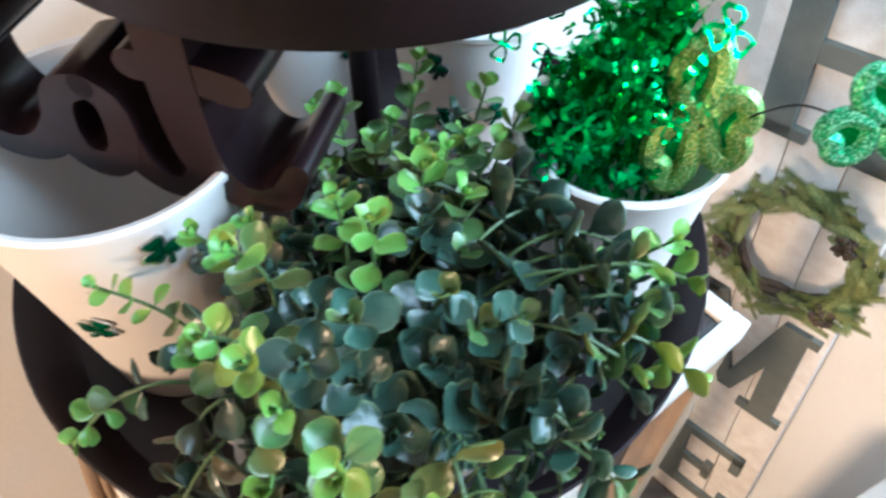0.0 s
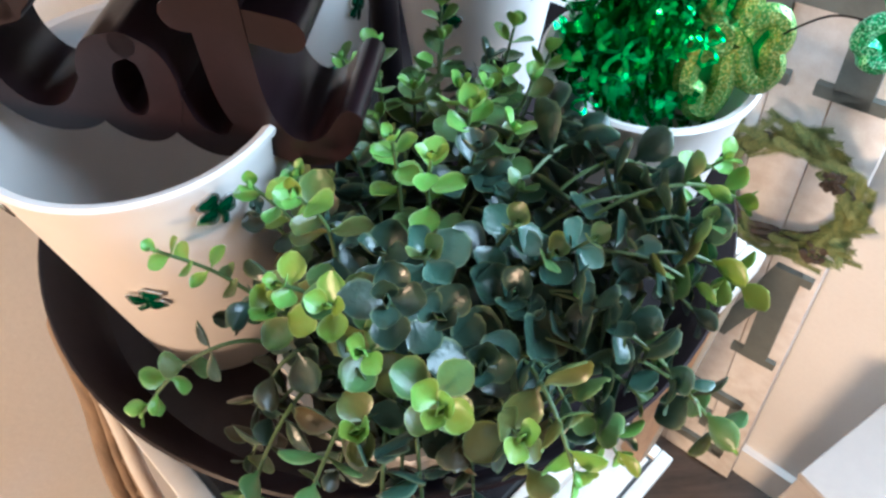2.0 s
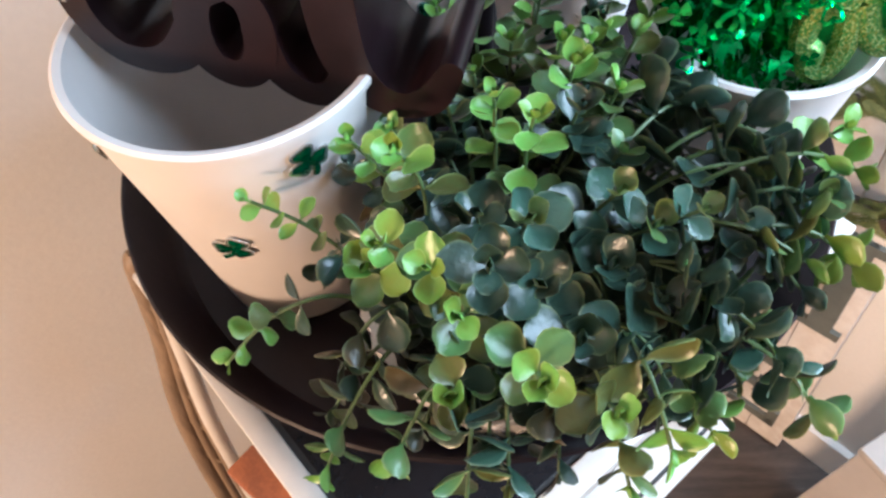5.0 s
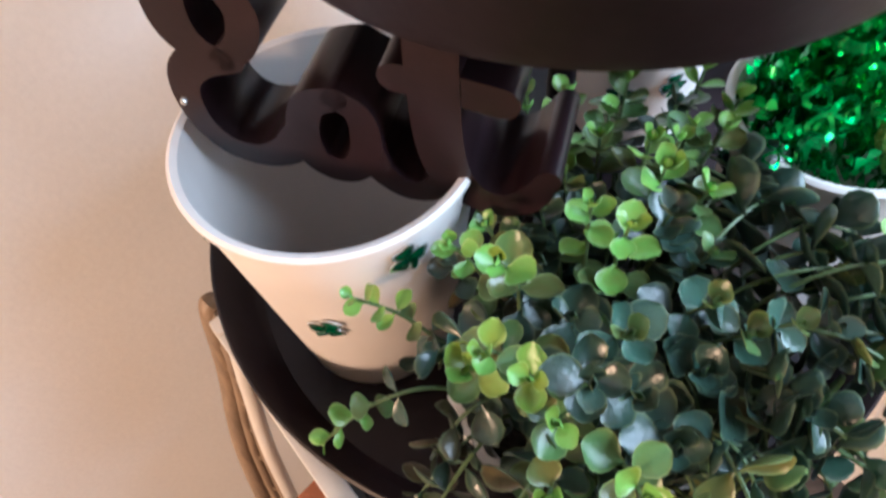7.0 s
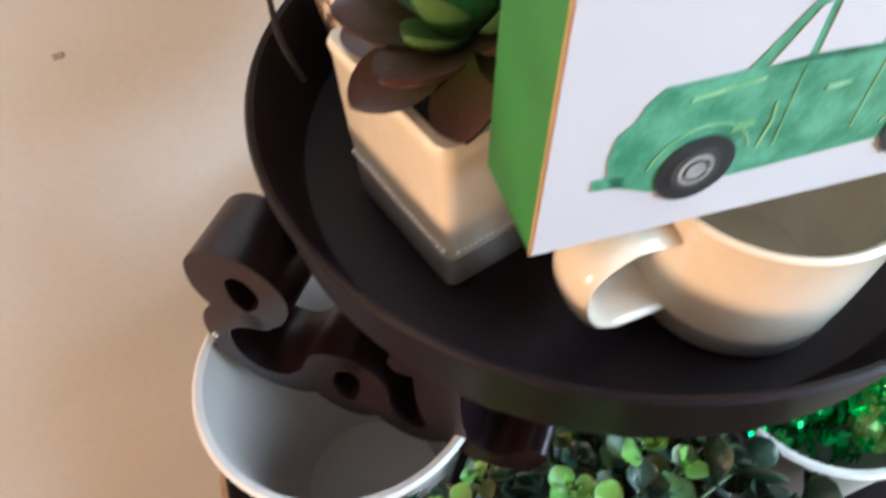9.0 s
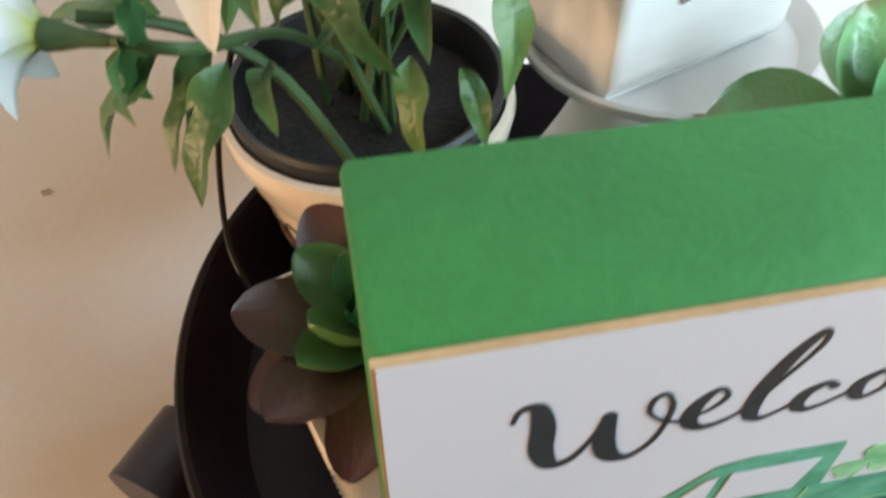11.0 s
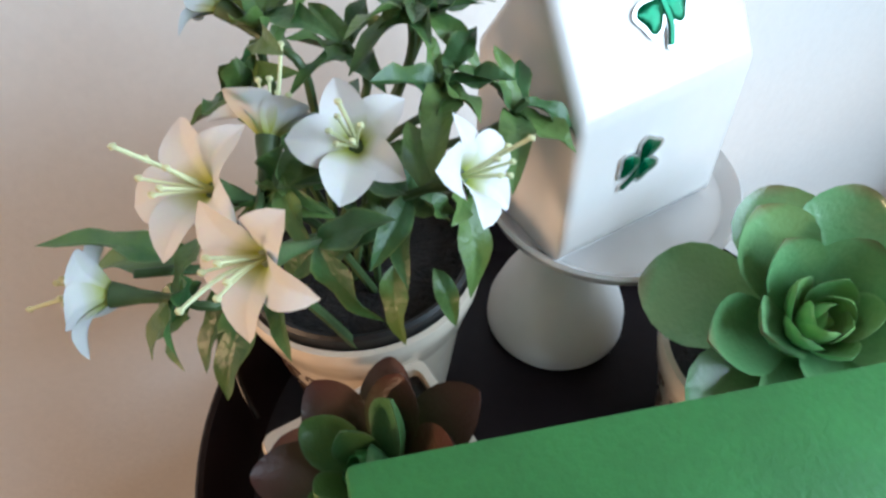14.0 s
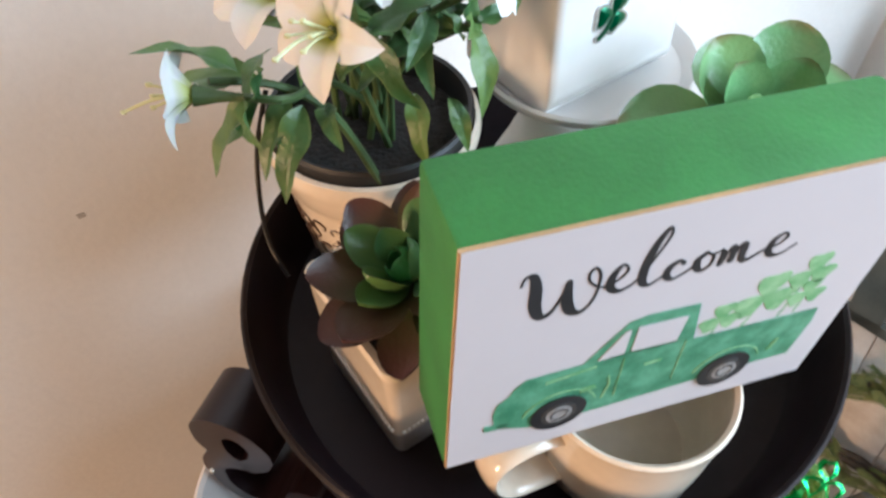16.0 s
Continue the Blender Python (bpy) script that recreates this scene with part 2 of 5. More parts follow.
def box(bm, x0, y0, z0, x1, y1, z1, m=Matrix(), bevel=0.0, mi=0):
    r = bmesh.ops.create_cube(bm, size=1, matrix=m @ Matrix.Translation(((x0 + x1) / 2, (y0 + y1) / 2, (z0 + z1) / 2)) @ Matrix.Diagonal((x1 - x0, y1 - y0, z1 - z0, 1)))
    vs = r["verts"]
    fs = {f for v in vs for f in v.link_faces}
    for f in fs:
        f.material_index = mi
    if bevel:
        es = {e for v in vs for e in v.link_edges}
        bmesh.ops.bevel(bm, geom=list(es), offset=bevel, segments=2, affect="EDGES", profile=0.5)
    return bm


def lathe(bm, profile, segs=48, m=Matrix(), mi=0, radius=None):
    """Turns a profile of (r, z) about z. radius(angle) scales r where the thing is fluted."""
    rings = []
    for r, z in profile:
        if r < 1e-6:
            rings.append([bm.verts.new(m @ Vector((0, 0, z)))])
        else:
            rings.append([bm.verts.new(m @ Vector((math.cos(a) * r * (radius(a) if radius else 1), math.sin(a) * r * (radius(a) if radius else 1), z))) for a in (2 * math.pi * i / segs for i in range(segs))])
    for a, b in zip(rings, rings[1:]):
        for i in range(segs):
            j = (i + 1) % segs
            if len(a) == 1 and len(b) == 1:
                continue
            q = [a[0], b[j], b[i]] if len(a) == 1 else [a[i], a[j], b[0]] if len(b) == 1 else [a[i], a[j], b[j], b[i]]
            bm.faces.new(q).material_index = mi
    return bm


def tube(bm, pts, radius, segs=8, taper=1.0, mi=0):
    pts = [Vector(p) for p in pts]
    rings = []
    side = None
    for i, p in enumerate(pts):
        d = (pts[min(i + 1, len(pts) - 1)] - pts[max(i - 1, 0)]).normalized()
        if side is None:
            side = d.orthogonal().normalized()
        side = (side - d * side.dot(d)).normalized()
        up = d.cross(side)
        r = radius * (1 + (taper - 1) * i / max(len(pts) - 1, 1))
        rings.append([bm.verts.new(p + (side * math.cos(a) + up * math.sin(a)) * r) for a in (2 * math.pi * k / segs for k in range(segs))])
    for a, b in zip(rings, rings[1:]):
        for i in range(segs):
            bm.faces.new([a[i], a[(i + 1) % segs], b[(i + 1) % segs], b[i]]).material_index = mi
    bm.faces.new(rings[0][::-1]).material_index = mi
    bm.faces.new(rings[-1]).material_index = mi
    return bm


def smooth_line(pts, steps=6):
    """A Catmull-Rom line through the points."""
    pts = [Vector(p) for p in pts]
    out = []
    for i in range(len(pts) - 1):
        a, b, c, d = pts[max(i - 1, 0)], pts[i], pts[i + 1], pts[min(i + 2, len(pts) - 1)]
        for k in range(steps):
            t = k / steps
            out.append(0.5 * (2 * b + (c - a) * t + (2 * a - 5 * b + 4 * c - d) * t * t + (3 * b - a - 3 * c + d) * t ** 3))
    return out + [pts[-1]]


def stroke(bm, pts, width, z0, z1, m=Matrix(), steps=6, ends=True, mi=0, closed=False):
    """A brush line in the local xy plane, thick from z0 to z1. width: one number or one for each point."""
    ws = list(width) if isinstance(width, (list, tuple)) else [width] * len(pts)
    line = smooth_line([(p[0], p[1], w) for p, w in zip(pts, ws)], steps)
    left, right = [], []
    n = len(line)
    for i, p in enumerate(line):
        a, b = (line[(i + 1) % n], line[i - 1]) if closed else (line[min(i + 1, n - 1)], line[max(i - 1, 0)])
        d = Vector((a.x - b.x, a.y - b.y)).normalized()
        nrm = Vector((-d.y, d.x)) * p.z / 2
        left.append(Vector((p.x, p.y)) + nrm)
        right.append(Vector((p.x, p.y)) - nrm)
    if ends and not closed:
        for i, sgn in ((0, 1), (n - 1, -1)):
            c, r = Vector((line[i].x, line[i].y)), line[i].z / 2
            base = left[0] - c if i == 0 else right[-1] - c
            a0 = math.atan2(base.y, base.x)
            cap = [c + Vector((math.cos(a0 + math.pi * k / 6), math.sin(a0 + math.pi * k / 6))) * r for k in range(1, 6)]
            if i == 0:
                head = cap
            else:
                tail = cap
    lo_l, hi_l = [bm.verts.new(m @ Vector((*p, z0))) for p in left], [bm.verts.new(m @ Vector((*p, z1))) for p in left]
    lo_r, hi_r = [bm.verts.new(m @ Vector((*p, z0))) for p in right], [bm.verts.new(m @ Vector((*p, z1))) for p in right]
    rng = range(n if closed else n - 1)
    for i in rng:
        j = (i + 1) % n
        for q in ((hi_l[i], hi_r[i], hi_r[j], hi_l[j]), (lo_l[j], lo_r[j], lo_r[i], lo_l[i]), (hi_l[j], lo_l[j], lo_l[i], hi_l[i]), (hi_r[i], lo_r[i], lo_r[j], hi_r[j])):
            bm.faces.new(q).material_index = mi
    if ends and not closed:
        for cap, hl, ll, hr, lr in ((head, hi_l[0], lo_l[0], hi_r[0], lo_r[0]), (tail, hi_r[-1], lo_r[-1], hi_l[-1], lo_l[-1])):
            hi, lo = [bm.verts.new(m @ Vector((*p, z1))) for p in cap], [bm.verts.new(m @ Vector((*p, z0))) for p in cap]
            H, L = [hl, *hi, hr], [ll, *lo, lr]
            bm.faces.new(H).material_index = mi
            bm.faces.new(L[::-1]).material_index = mi
            for i in range(len(H) - 1):
                bm.faces.new((H[i + 1], H[i], L[i], L[i + 1])).material_index = mi
    elif not closed:
        for hl, ll, hr, lr in ((hi_l[0], lo_l[0], hi_r[0], lo_r[0]), (hi_r[-1], lo_r[-1], hi_l[-1], lo_l[-1])):
            bm.faces.new((hl, ll, lr, hr)).material_index = mi
    return bm


def poly(bm, pts, z0, z1, m=Matrix(), mi=0):
    """A flat plate with that outline, thick from z0 to z1."""
    lo, hi = [bm.verts.new(m @ Vector((*p, z0))) for p in pts], [bm.verts.new(m @ Vector((*p, z1))) for p in pts]
    bm.faces.new(hi).material_index = mi
    bm.faces.new(lo[::-1]).material_index = mi
    for i in range(len(pts)):
        j = (i + 1) % len(pts)
        bm.faces.new((hi[i], lo[i], lo[j], hi[j])).material_index = mi
    return bm


def aim(at, direction, up=(0, 0, 1), spin=0.0):
    """A pose whose local x points along direction and whose local z leans to up."""
    x = Vector(direction).normalized()
    z = Vector(up) - x * Vector(up).dot(x)
    z = z.normalized() if z.length > 1e-4 else x.orthogonal().normalized()
    y = z.cross(x)
    m = Matrix((x, y, z)).transposed().to_4x4()
    return Matrix.Translation(at) @ m @ Matrix.Rotation(spin, 4, "X")


# ---------------------------------------------------------------- the room
A0, A1, B0, B1, TOP = -3.0, 0.60, -3.2, 1.0, FLOOR + 2.5
WBACK = pose(-0.266, 0.066, 0, 0, 0, 36)      # the back wall: local x along it, local y into it


def slab(name, x0, y0, z0, x1, y1, z1, material, label, category, m=Q45):
    bm = bmesh.new()
    box(bm, x0, y0, z0, x1, y1, z1, m)
    return tagged(part(name, bm, material, smooth=False), label, category, kind="structure")


def wall_with_opening(name, fixed, other, hole, material, label):
    """A wall with one window opening. fixed: its two faces; other: its run; hole: run and height of the opening."""
    bm = bmesh.new()
    (f0, f1, axis), (r0, r1), (h0, h1, hz0, hz1) = fixed, other, hole
    for a, b, z0, z1 in ((r0, h0, FLOOR, TOP), (h1, r1, FLOOR, TOP), (h0, h1, FLOOR, hz0), (h0, h1, hz1, TOP)):
        if axis == "x":
            box(bm, f0, a, z0, f1, b, z1, Q45)
        else:
            box(bm, a, f0, z0, b, f1, z1, Q45)
    return tagged(part(name, bm, material, smooth=False), label, "wall", kind="structure")


slab("floor", A0 - 0.2, B0 - 0.2, FLOOR - 0.1, A1 + 0.2, B1 + 0.2, FLOOR, FLOORM, "dark brown wooden floor", "floor")
slab("ceiling", A0 - 0.2, B0 - 0.2, TOP, A1 + 0.2, B1 + 0.2, TOP + 0.1, CEILING, "unseen ceiling, greyed to cut fill light", "ceiling")
slab("wall_back", -3.0, 0, FLOOR, 0.80, 0.15, TOP, WALL, "beige painted wall close behind the tray", "wall", WBACK)
slab("wall_plug", -0.0022, -0.0006, 0.8612, 0.0022, 0.0, 0.8645, BEIGE, "small filled nail hole in the wall", "wall plug", WBACK)
wall_with_opening("wall_side", (A1, A1 + 0.15, "x"), (B0 - 0.2, B1), (-1.25, -0.25, 0.94, 1.78), WALL, "beige painted wall behind the tall sign")
# wall_front and wall_far stay out of view; their dark tone limits bounce light.
wall_with_opening("wall_front", (A0 - 0.15, A0, "x"), (B0 - 0.2, B1), (-0.55, 0.05, 0.70, 1.34), ROOM, "unseen wall, dark taupe to cut fill light")
slab("wall_far", A0, B0 - 0.15, FLOOR, A1, B0, TOP, ROOM, "unseen wall, dark taupe to cut fill light", "wall")
slab("baseboard", A1 - 0.015, B0, FLOOR, A1, 0.10, FLOOR + 0.09, WHITE, "white baseboard along the floor", "baseboard")

# ---------------------------------------------------------------- the side table
TABLE = Q45 @ pose(0.002, -0.0180, 0, 0, 0, -4)
TTOP, TSHELF, THX, THY = 0.587, 0.245, 0.194, 0.149


def framed_top(name, z, parent, inner, label, dy=0.0):
    h, v, w, g = THX, THY, 0.015, 0.004
    k, u = h - w, v - w
    bm = bmesh.new()
    box(bm, -k + g, -u + g + dy, z - 0.02, k - g, u - g + dy, z - 0.003)
    ob = part(name, bm, inner, parent, label)
    for x0, y0, x1, y1 in ((-h, -v, h, -u), (-h, u, h, v), (-h, -u, -k, u), (k, -u, h, u)):
        bm = bmesh.new()
        box(bm, x0, y0 + dy, z - 0.022, x1, y1 + dy, z, bevel=0.002)
        part("border", bm, TABLEWHITE, ob, "white border strip")
    for x0, y0, x1, y1 in ((-k, -u, k, -u + g), (-k, u - g, k, u), (-k, -u + g, -k + g, u - g), (k - g, -u + g, k, u - g)):
        bm = bmesh.new()
        box(bm, x0, y0 + dy, z - 0.02, x1, y1 + dy, z - 0.005)
        part("groove", bm, GROOVE, ob, "thin dark groove")
    return ob


table = thing("side_table", TABLE, "square white two-tier side table with brown legs", "table")
framed_top("tabletop", TTOP, table, TABLEBLACK, "black panel of the tabletop")
framed_top("lower_shelf", TSHELF, table, TABLEWHITE, "white framed lower shelf", -0.020)
for sx in (-1, 1):
    for sy in (-1, 1):
        bm = bmesh.new()
        c, e = THX - 0.016, THY - 0.016
        box(bm, sx * c - 0.013, sy * e - 0.013, FLOOR, sx * c + 0.013, sy * e + 0.013, TTOP - 0.0225, bevel=0.002)
        part("leg", bm, LEGWOOD, table)
bm = bmesh.new()
for s in (-1, 1):
    tube(bm, [(-THX + 0.012, -s * (THY - 0.03), TSHELF + 0.01), (-THX + 0.012, s * (THY - 0.03), TTOP - 0.03)], 0.007, 8)
part("brace", bm, LEGWOOD, table, "crossed side brace")

OUTER = smooth_line([(-0.240, 0.002, 0.566), (-0.2446, 0.0, 0.555), (-0.2672, 0.0026, 0.45), (-0.2856, -0.0301, 0.30), (-0.305, -0.055, 0.0), (-0.315, -0.065, FLOOR)], 6)
INNER = smooth_line([(-0.220, -0.020, 0.566), (-0.2244, -0.0202, 0.54), (-0.2444, -0.0163, 0.44), (-0.2557, -0.0335, 0.30), (-0.270, -0.050, 0.0), (-0.275, -0.055, FLOOR)], 6)
stand_rack = thing("slatted_rack", Matrix(), "brown curved slatted wooden rack leaning against the table", "rack")
for f, r, m_ in ((0.0, 0.0085, LEGWOOD), (0.42, 0.0045, LEGWOOD), (0.75, 0.004, LEGWOOD), (1.0, 0.0075, TABLEWHITE)):
    bm = bmesh.new()
    tube(bm, [a.lerp(b, f) for a, b in zip(OUTER, INNER)], r, 10)
    part("upright", bm, m_, stand_rack, "white painted upright" if f == 1.0 else "")
for k in range(5, 20, 2):
    a, b = OUTER[k], INNER[min(k + 1, len(INNER) - 1)]
    bm = bmesh.new()
    tube(bm, [a, a.lerp(b, 0.5) + Vector((0, 0, -0.004)), b], 0.0042, 8)
    part("slat", bm, LEGWOOD, stand_rack)

crate = thing("storage_box", Q45 @ pose(-0.128, 0.01, TSHELF - 0.003, 0, 0, 6), "rust-red box standing on the table's lower shelf", "box")
bm = bmesh.new()
box(bm, -0.08, -0.07, 0, 0.07, 0.07, 0.13, bevel=0.003)
part("body", bm, RUSTBOX, crate)
bm = bmesh.new()
box(bm, -0.083, -0.073, 0.131, 0.073, 0.073, 0.16, bevel=0.003)
part("lid", bm, RUSTBOX, crate)


# ---------------------------------------------------------------- the two-tier tray
LOWZ, UPZ = 0.668, 0.893       # the trays' floors
UPX, UPY = 0.0074, 0.0114


def tray_profile(r, h, flare, deep=0.004):
    return [(0, -deep), (r - flare - 0.001 - deep * 0.3, -deep), (r - flare, 0.001), (r - 0.001, h - 0.002), (r, h), (r - 0.0012, h + 0.0012), (r - 0.003, h), (r - flare - 0.004, 0.005), (r - flare - 0.010, 0.0), (0, 0)]


tray = thing("tiered_tray", Matrix(), "black enamel two-tier round tray standing on the table", "tray")
bm = bmesh.new()
lathe(bm, tray_profile(0.190, 0.700 - LOWZ, 0.010), 96, Matrix.Translation((0, 0, LOWZ)))
part("lower_tray", bm, TRAY, tray)
bm = bmesh.new()
lathe(bm, tray_profile(0.133, 0.925 - UPZ, 0.005, 0.005), 96, Matrix.Translation((UPX, UPY, UPZ)))
part("upper_tray", bm, TRAY, tray)
bm = bmesh.new()
lathe(bm, [(0, LOWZ), (0.016, LOWZ + 0.0005), (0.014, LOWZ + 0.006), (0.0068, LOWZ + 0.012), (0.0068, UPZ - 0.015), (0.013, UPZ - 0.008), (0.014, UPZ - 0.0055), (0, UPZ - 0.0055)], 24, Matrix.Translation((UPX * 0.5, UPY * 0.5, 0)))
part("pole", bm, TRAY, tray)
bm = bmesh.new()
lathe(bm, [(0, TTOP + 0.0), (0.115, TTOP + 0.0), (0.118, TTOP + 0.006), (0.05, TTOP + 0.03), (0.03, LOWZ - 0.02), (0.06, LOWZ - 0.0045), (0, LOWZ - 0.0045)], 48)
part("base", bm, TRAY, tray)


# ---------------------------------------------------------------- shamrock stickers
def shamrock_outline(s, grow=0.0, k=10):
    """Three heart-shaped leaves and a stem, about 2 s wide."""
    shapes = []
    for a in (90, 210, 330):
        a = radians(a)
        d, n = Vector((math.cos(a), math.sin(a))), Vector((-math.sin(a), math.cos(a)))
        pts = []
        for i in range(k * 2):
            t = 2 * math.pi * i / (k * 2)
            x = 0.52 * (1 - math.cos(t)) * (1 - 0.16 * math.exp(-((t - math.pi) / 0.5) ** 2))
            y = 0.42 * math.sin(t) * (0.45 + 0.55 * (1 - math.cos(t)) / 1.5)
            p = d * (x * s * 0.95) + n * (y * s * 1.25)
            pts.append(p + (p - d * s * 0.5).normalized() * grow)
        shapes.append(pts)
    return shapes


def sticker(parent, m, s=0.0085):
    """m: local z looks out of the surface."""
    bm = bmesh.new()
    for pts in shamrock_outline(s, 0.0010):
        poly(bm, pts, 0, 0.0007, m)
    stroke(bm, [(0, 0), (0.001, -s * 0.6), (-0.001, -s * 1.15)], 0.0032, 0, 0.0006, m, 3)
    ob = part("sticker", bm, GEMEDGE, parent, "shamrock sticker with a silver edge")
    bm = bmesh.new()
    for pts in shamrock_outline(s * 0.96):
        c = sum(pts, Vector((0, 0))) / len(pts)
        ring = [bm.verts.new(m @ Vector((*p, 0.0008))) for p in pts]
        inner = [bm.verts.new(m @ Vector((*(c + (p - c) * 0.55), 0.0019))) for p in pts]
        for i in range(len(pts)):
            bm.faces.new((ring[i], ring[(i + 1) % len(pts)], inner[(i + 1) % len(pts)], inner[i]))
        bm.faces.new(inner)
    stroke(bm, [(0, 0), (0.001, -s * 0.6), (-0.001, -s * 1.1)], 0.0017, 0.0005, 0.0014, m, 3)
    part("gem", bm, GEM, ob, "dark green foil shamrock")


# ---------------------------------------------------------------- white cups
def cup(x, y, rim, height, base, stickers, label, turn=0.0, wall=0.0028):
    ob = thing("cup", pose(x, y, LOWZ, 0, 0, turn), label, "cup", "white shamrock cups")
    bm = bmesh.new()
    lathe(bm, [(0, 0.002), (base - 0.003, 0.002), (base - 0.002, 0.0), (base, 0.002), (rim - 0.001, height - 0.006), (rim + 0.0012, height - 0.004), (rim + 0.0016, height - 0.0012), (rim, height), (rim - wall, height - 0.001), (rim - wall - 0.0012, height - 0.006), (base - wall, 0.006), (base - 0.006, 0.004), (0, 0.004)], 72)
    part("body", bm, PLASTIC, ob)
    lean = math.atan2(rim - base, height)
    for a, z, spin in stickers:
        a = radians(a)
        r = base + (rim - base) * z / height + 0.0004
        out = Vector((math.cos(a) * math.cos(lean), math.sin(a) * math.cos(lean), -math.sin(lean)))
        across = Vector((-math.sin(a), math.cos(a), 0))
        up = out.cross(across)
        m = Matrix((across, up, out)).transposed().to_4x4()
        sticker(ob, Matrix.Translation((math.cos(a) * r, math.sin(a) * r, z)) @ m @ Matrix.Rotation(radians(spin), 4, "Z"))
    return ob


cup(-0.0927, -0.0651, 0.061, 0.150, 0.041, [(-95, 0.085, -30), (-55, 0.133, 20), (-150, 0.125, 10), (150, 0.09, 0), (80, 0.11, 30), (20, 0.07, 0)], "large empty white plastic cup with green shamrock stickers")
cup(-0.052, 0.098, 0.0495, 0.117, 0.036, [(-112, 0.090, 10), (-55, 0.055, -10), (-35, 0.09, 15)], "white plastic cup with green shamrock stickers behind the pole")
cup(0.056, 0.094, 0.0495, 0.117, 0.036, [(-114, 0.094, 0), (-108, 0.055, 10), (-70, 0.06, 0)], "white plastic cup with shamrock stickers in the tray's shade")
cup(0.1251, -0.0223, 0.0495, 0.117, 0.036, [(-170, 0.09, 10)], "white cup filled with green foil tinsel")

# ---------------------------------------------------------------- the wooden word
WORD = Matrix.Translation((-0.142, -0.068, 0.836)) @ Matrix(((0.9777, 0.0, -0.2101), (-0.2101, 0.0, -0.9777), (0.0, 1.0, 0.0))).to_4x4()   # x along the word, y up, z to the front
word = thing("wooden_word", WORD, "black wooden cut-out letters spelling Eat, resting on the cup", "wooden word")
S = 0.001
LETTERS = {     # strokes of each letter: the line in millimetres, its widths
    "letter_e": [([(24, 23), (33, 31), (37, 44), (31, 55), (20, 57), (11, 49), (10, 35), (16, 26), (24, 23)], [10, 11, 12, 12, 14, 16, 16, 13, 10], 28),
                 ([(26, 23), (11, 19), (3, 8), (3, -9), (11, -22), (24, -25), (36, -20), (45, -9)], [11, 14, 12, 11, 11, 12, 14, 14], 34)],
    "letter_a": [([(62, 12), (51, 7), (46, -7), (48, -21), (57, -26), (66, -21), (70.5, -7), (69.5, 6), (62, 12)], [10, 12, 13, 13, 13, 12, 12, 11, 10], 34),
                 ([(70, -6), (73, -22), (82, -31), (92, -30), (98, -22)], [12, 12, 11, 11, 10], 34)],
    "letter_t": [([(99, 48), (98, 30), (98, 0), (101, -17), (109, -28), (120, -31), (130, -26), (137, -13)], [18, 18, 18, 17, 14, 12, 12, 9], 42),
                 ([(85, 25), (100, 24), (120, 20)], [12, 12, 13], 42)],
}
for name, lines in LETTERS.items():
    bm = bmesh.new()
    for i, (line, ws, deep) in enumerate(lines):
        stroke(bm, [(x * S, y * S) for x, y in line], [w * S for w in ws], -deep * S + 0.0004 * i, -0.0004 * i, steps=7)
    part(name, bm, LETTER, word)
bm = bmesh.new()
lathe(bm, [(0, 0.0012), (0.0012, 0.001), (0.0016, 0.0), (0.0016, -0.004), (0, -0.004)], 12)
part("nail", bm, GEMEDGE, word, "small bright nail head")

# ---------------------------------------------------------------- the bushy plant
def round_leaf(bm, m, size, broad=0.86, cup_=0.3, curl=0.1, twist=0.0, point=0.0):
    """A thin rounded leaf on a short stalk along local x: broadest past its middle, hollowed, with a midrib and a raised rim."""
    rim = bm.verts.layers.float.get("rim") or bm.verts.layers.float.new("rim")
    prev = None
    for i in range(9):
        u = i / 8
        t = u if u < 0.15 else 0.15 + 0.85 * (1 - math.cos(math.pi * (u - 0.15) / 0.85)) / 2
        q = max(0.0, (t - 0.10) / 0.90)
        w = size * broad / 2 * (max(math.sin(math.pi * q ** 1.22), 0.0) ** 0.52 if 0 < q < 1 else 0.0)
        w = max(w, size * (0.045 if q < 0.5 else 0.02 + 0.10 * (1 - point)))
        z = curl * size * (t * t - 0.3 * t) * -1 + cup_ * size * 0.16 * (2 * t - 1) ** 2
        cur = []
        for s in (-1, -0.88, -0.5, 0, 0.5, 0.88, 1):
            lift = cup_ * w * abs(s) ** 2 * 0.75 - (0.035 * size if s == 0 else 0) * math.sin(math.pi * t) + twist * w * s * t
            v = bm.verts.new(m @ Vector((t * size, s * w, z + lift + (0.018 * size if abs(s) == 1 else 0))))
            v[rim] = 1.0 if abs(s) == 1 or i == 8 else (0.55 if abs(s) > 0.8 or i == 7 else 0.0)
            cur.append(v)
        if prev:
            for k in range(6):
                bm.faces.new((prev[k], prev[k + 1], cur[k + 1], cur[k]))
        prev = cur


def round_leaf_mesh(material, size, broad, cup_, curl, twist, point=0.0):
    bm = bmesh.new()
    round_leaf(bm, Matrix(), size, broad, cup_, curl, twist, point)
    return mesh_of("leaf", bm, material, angle=100)


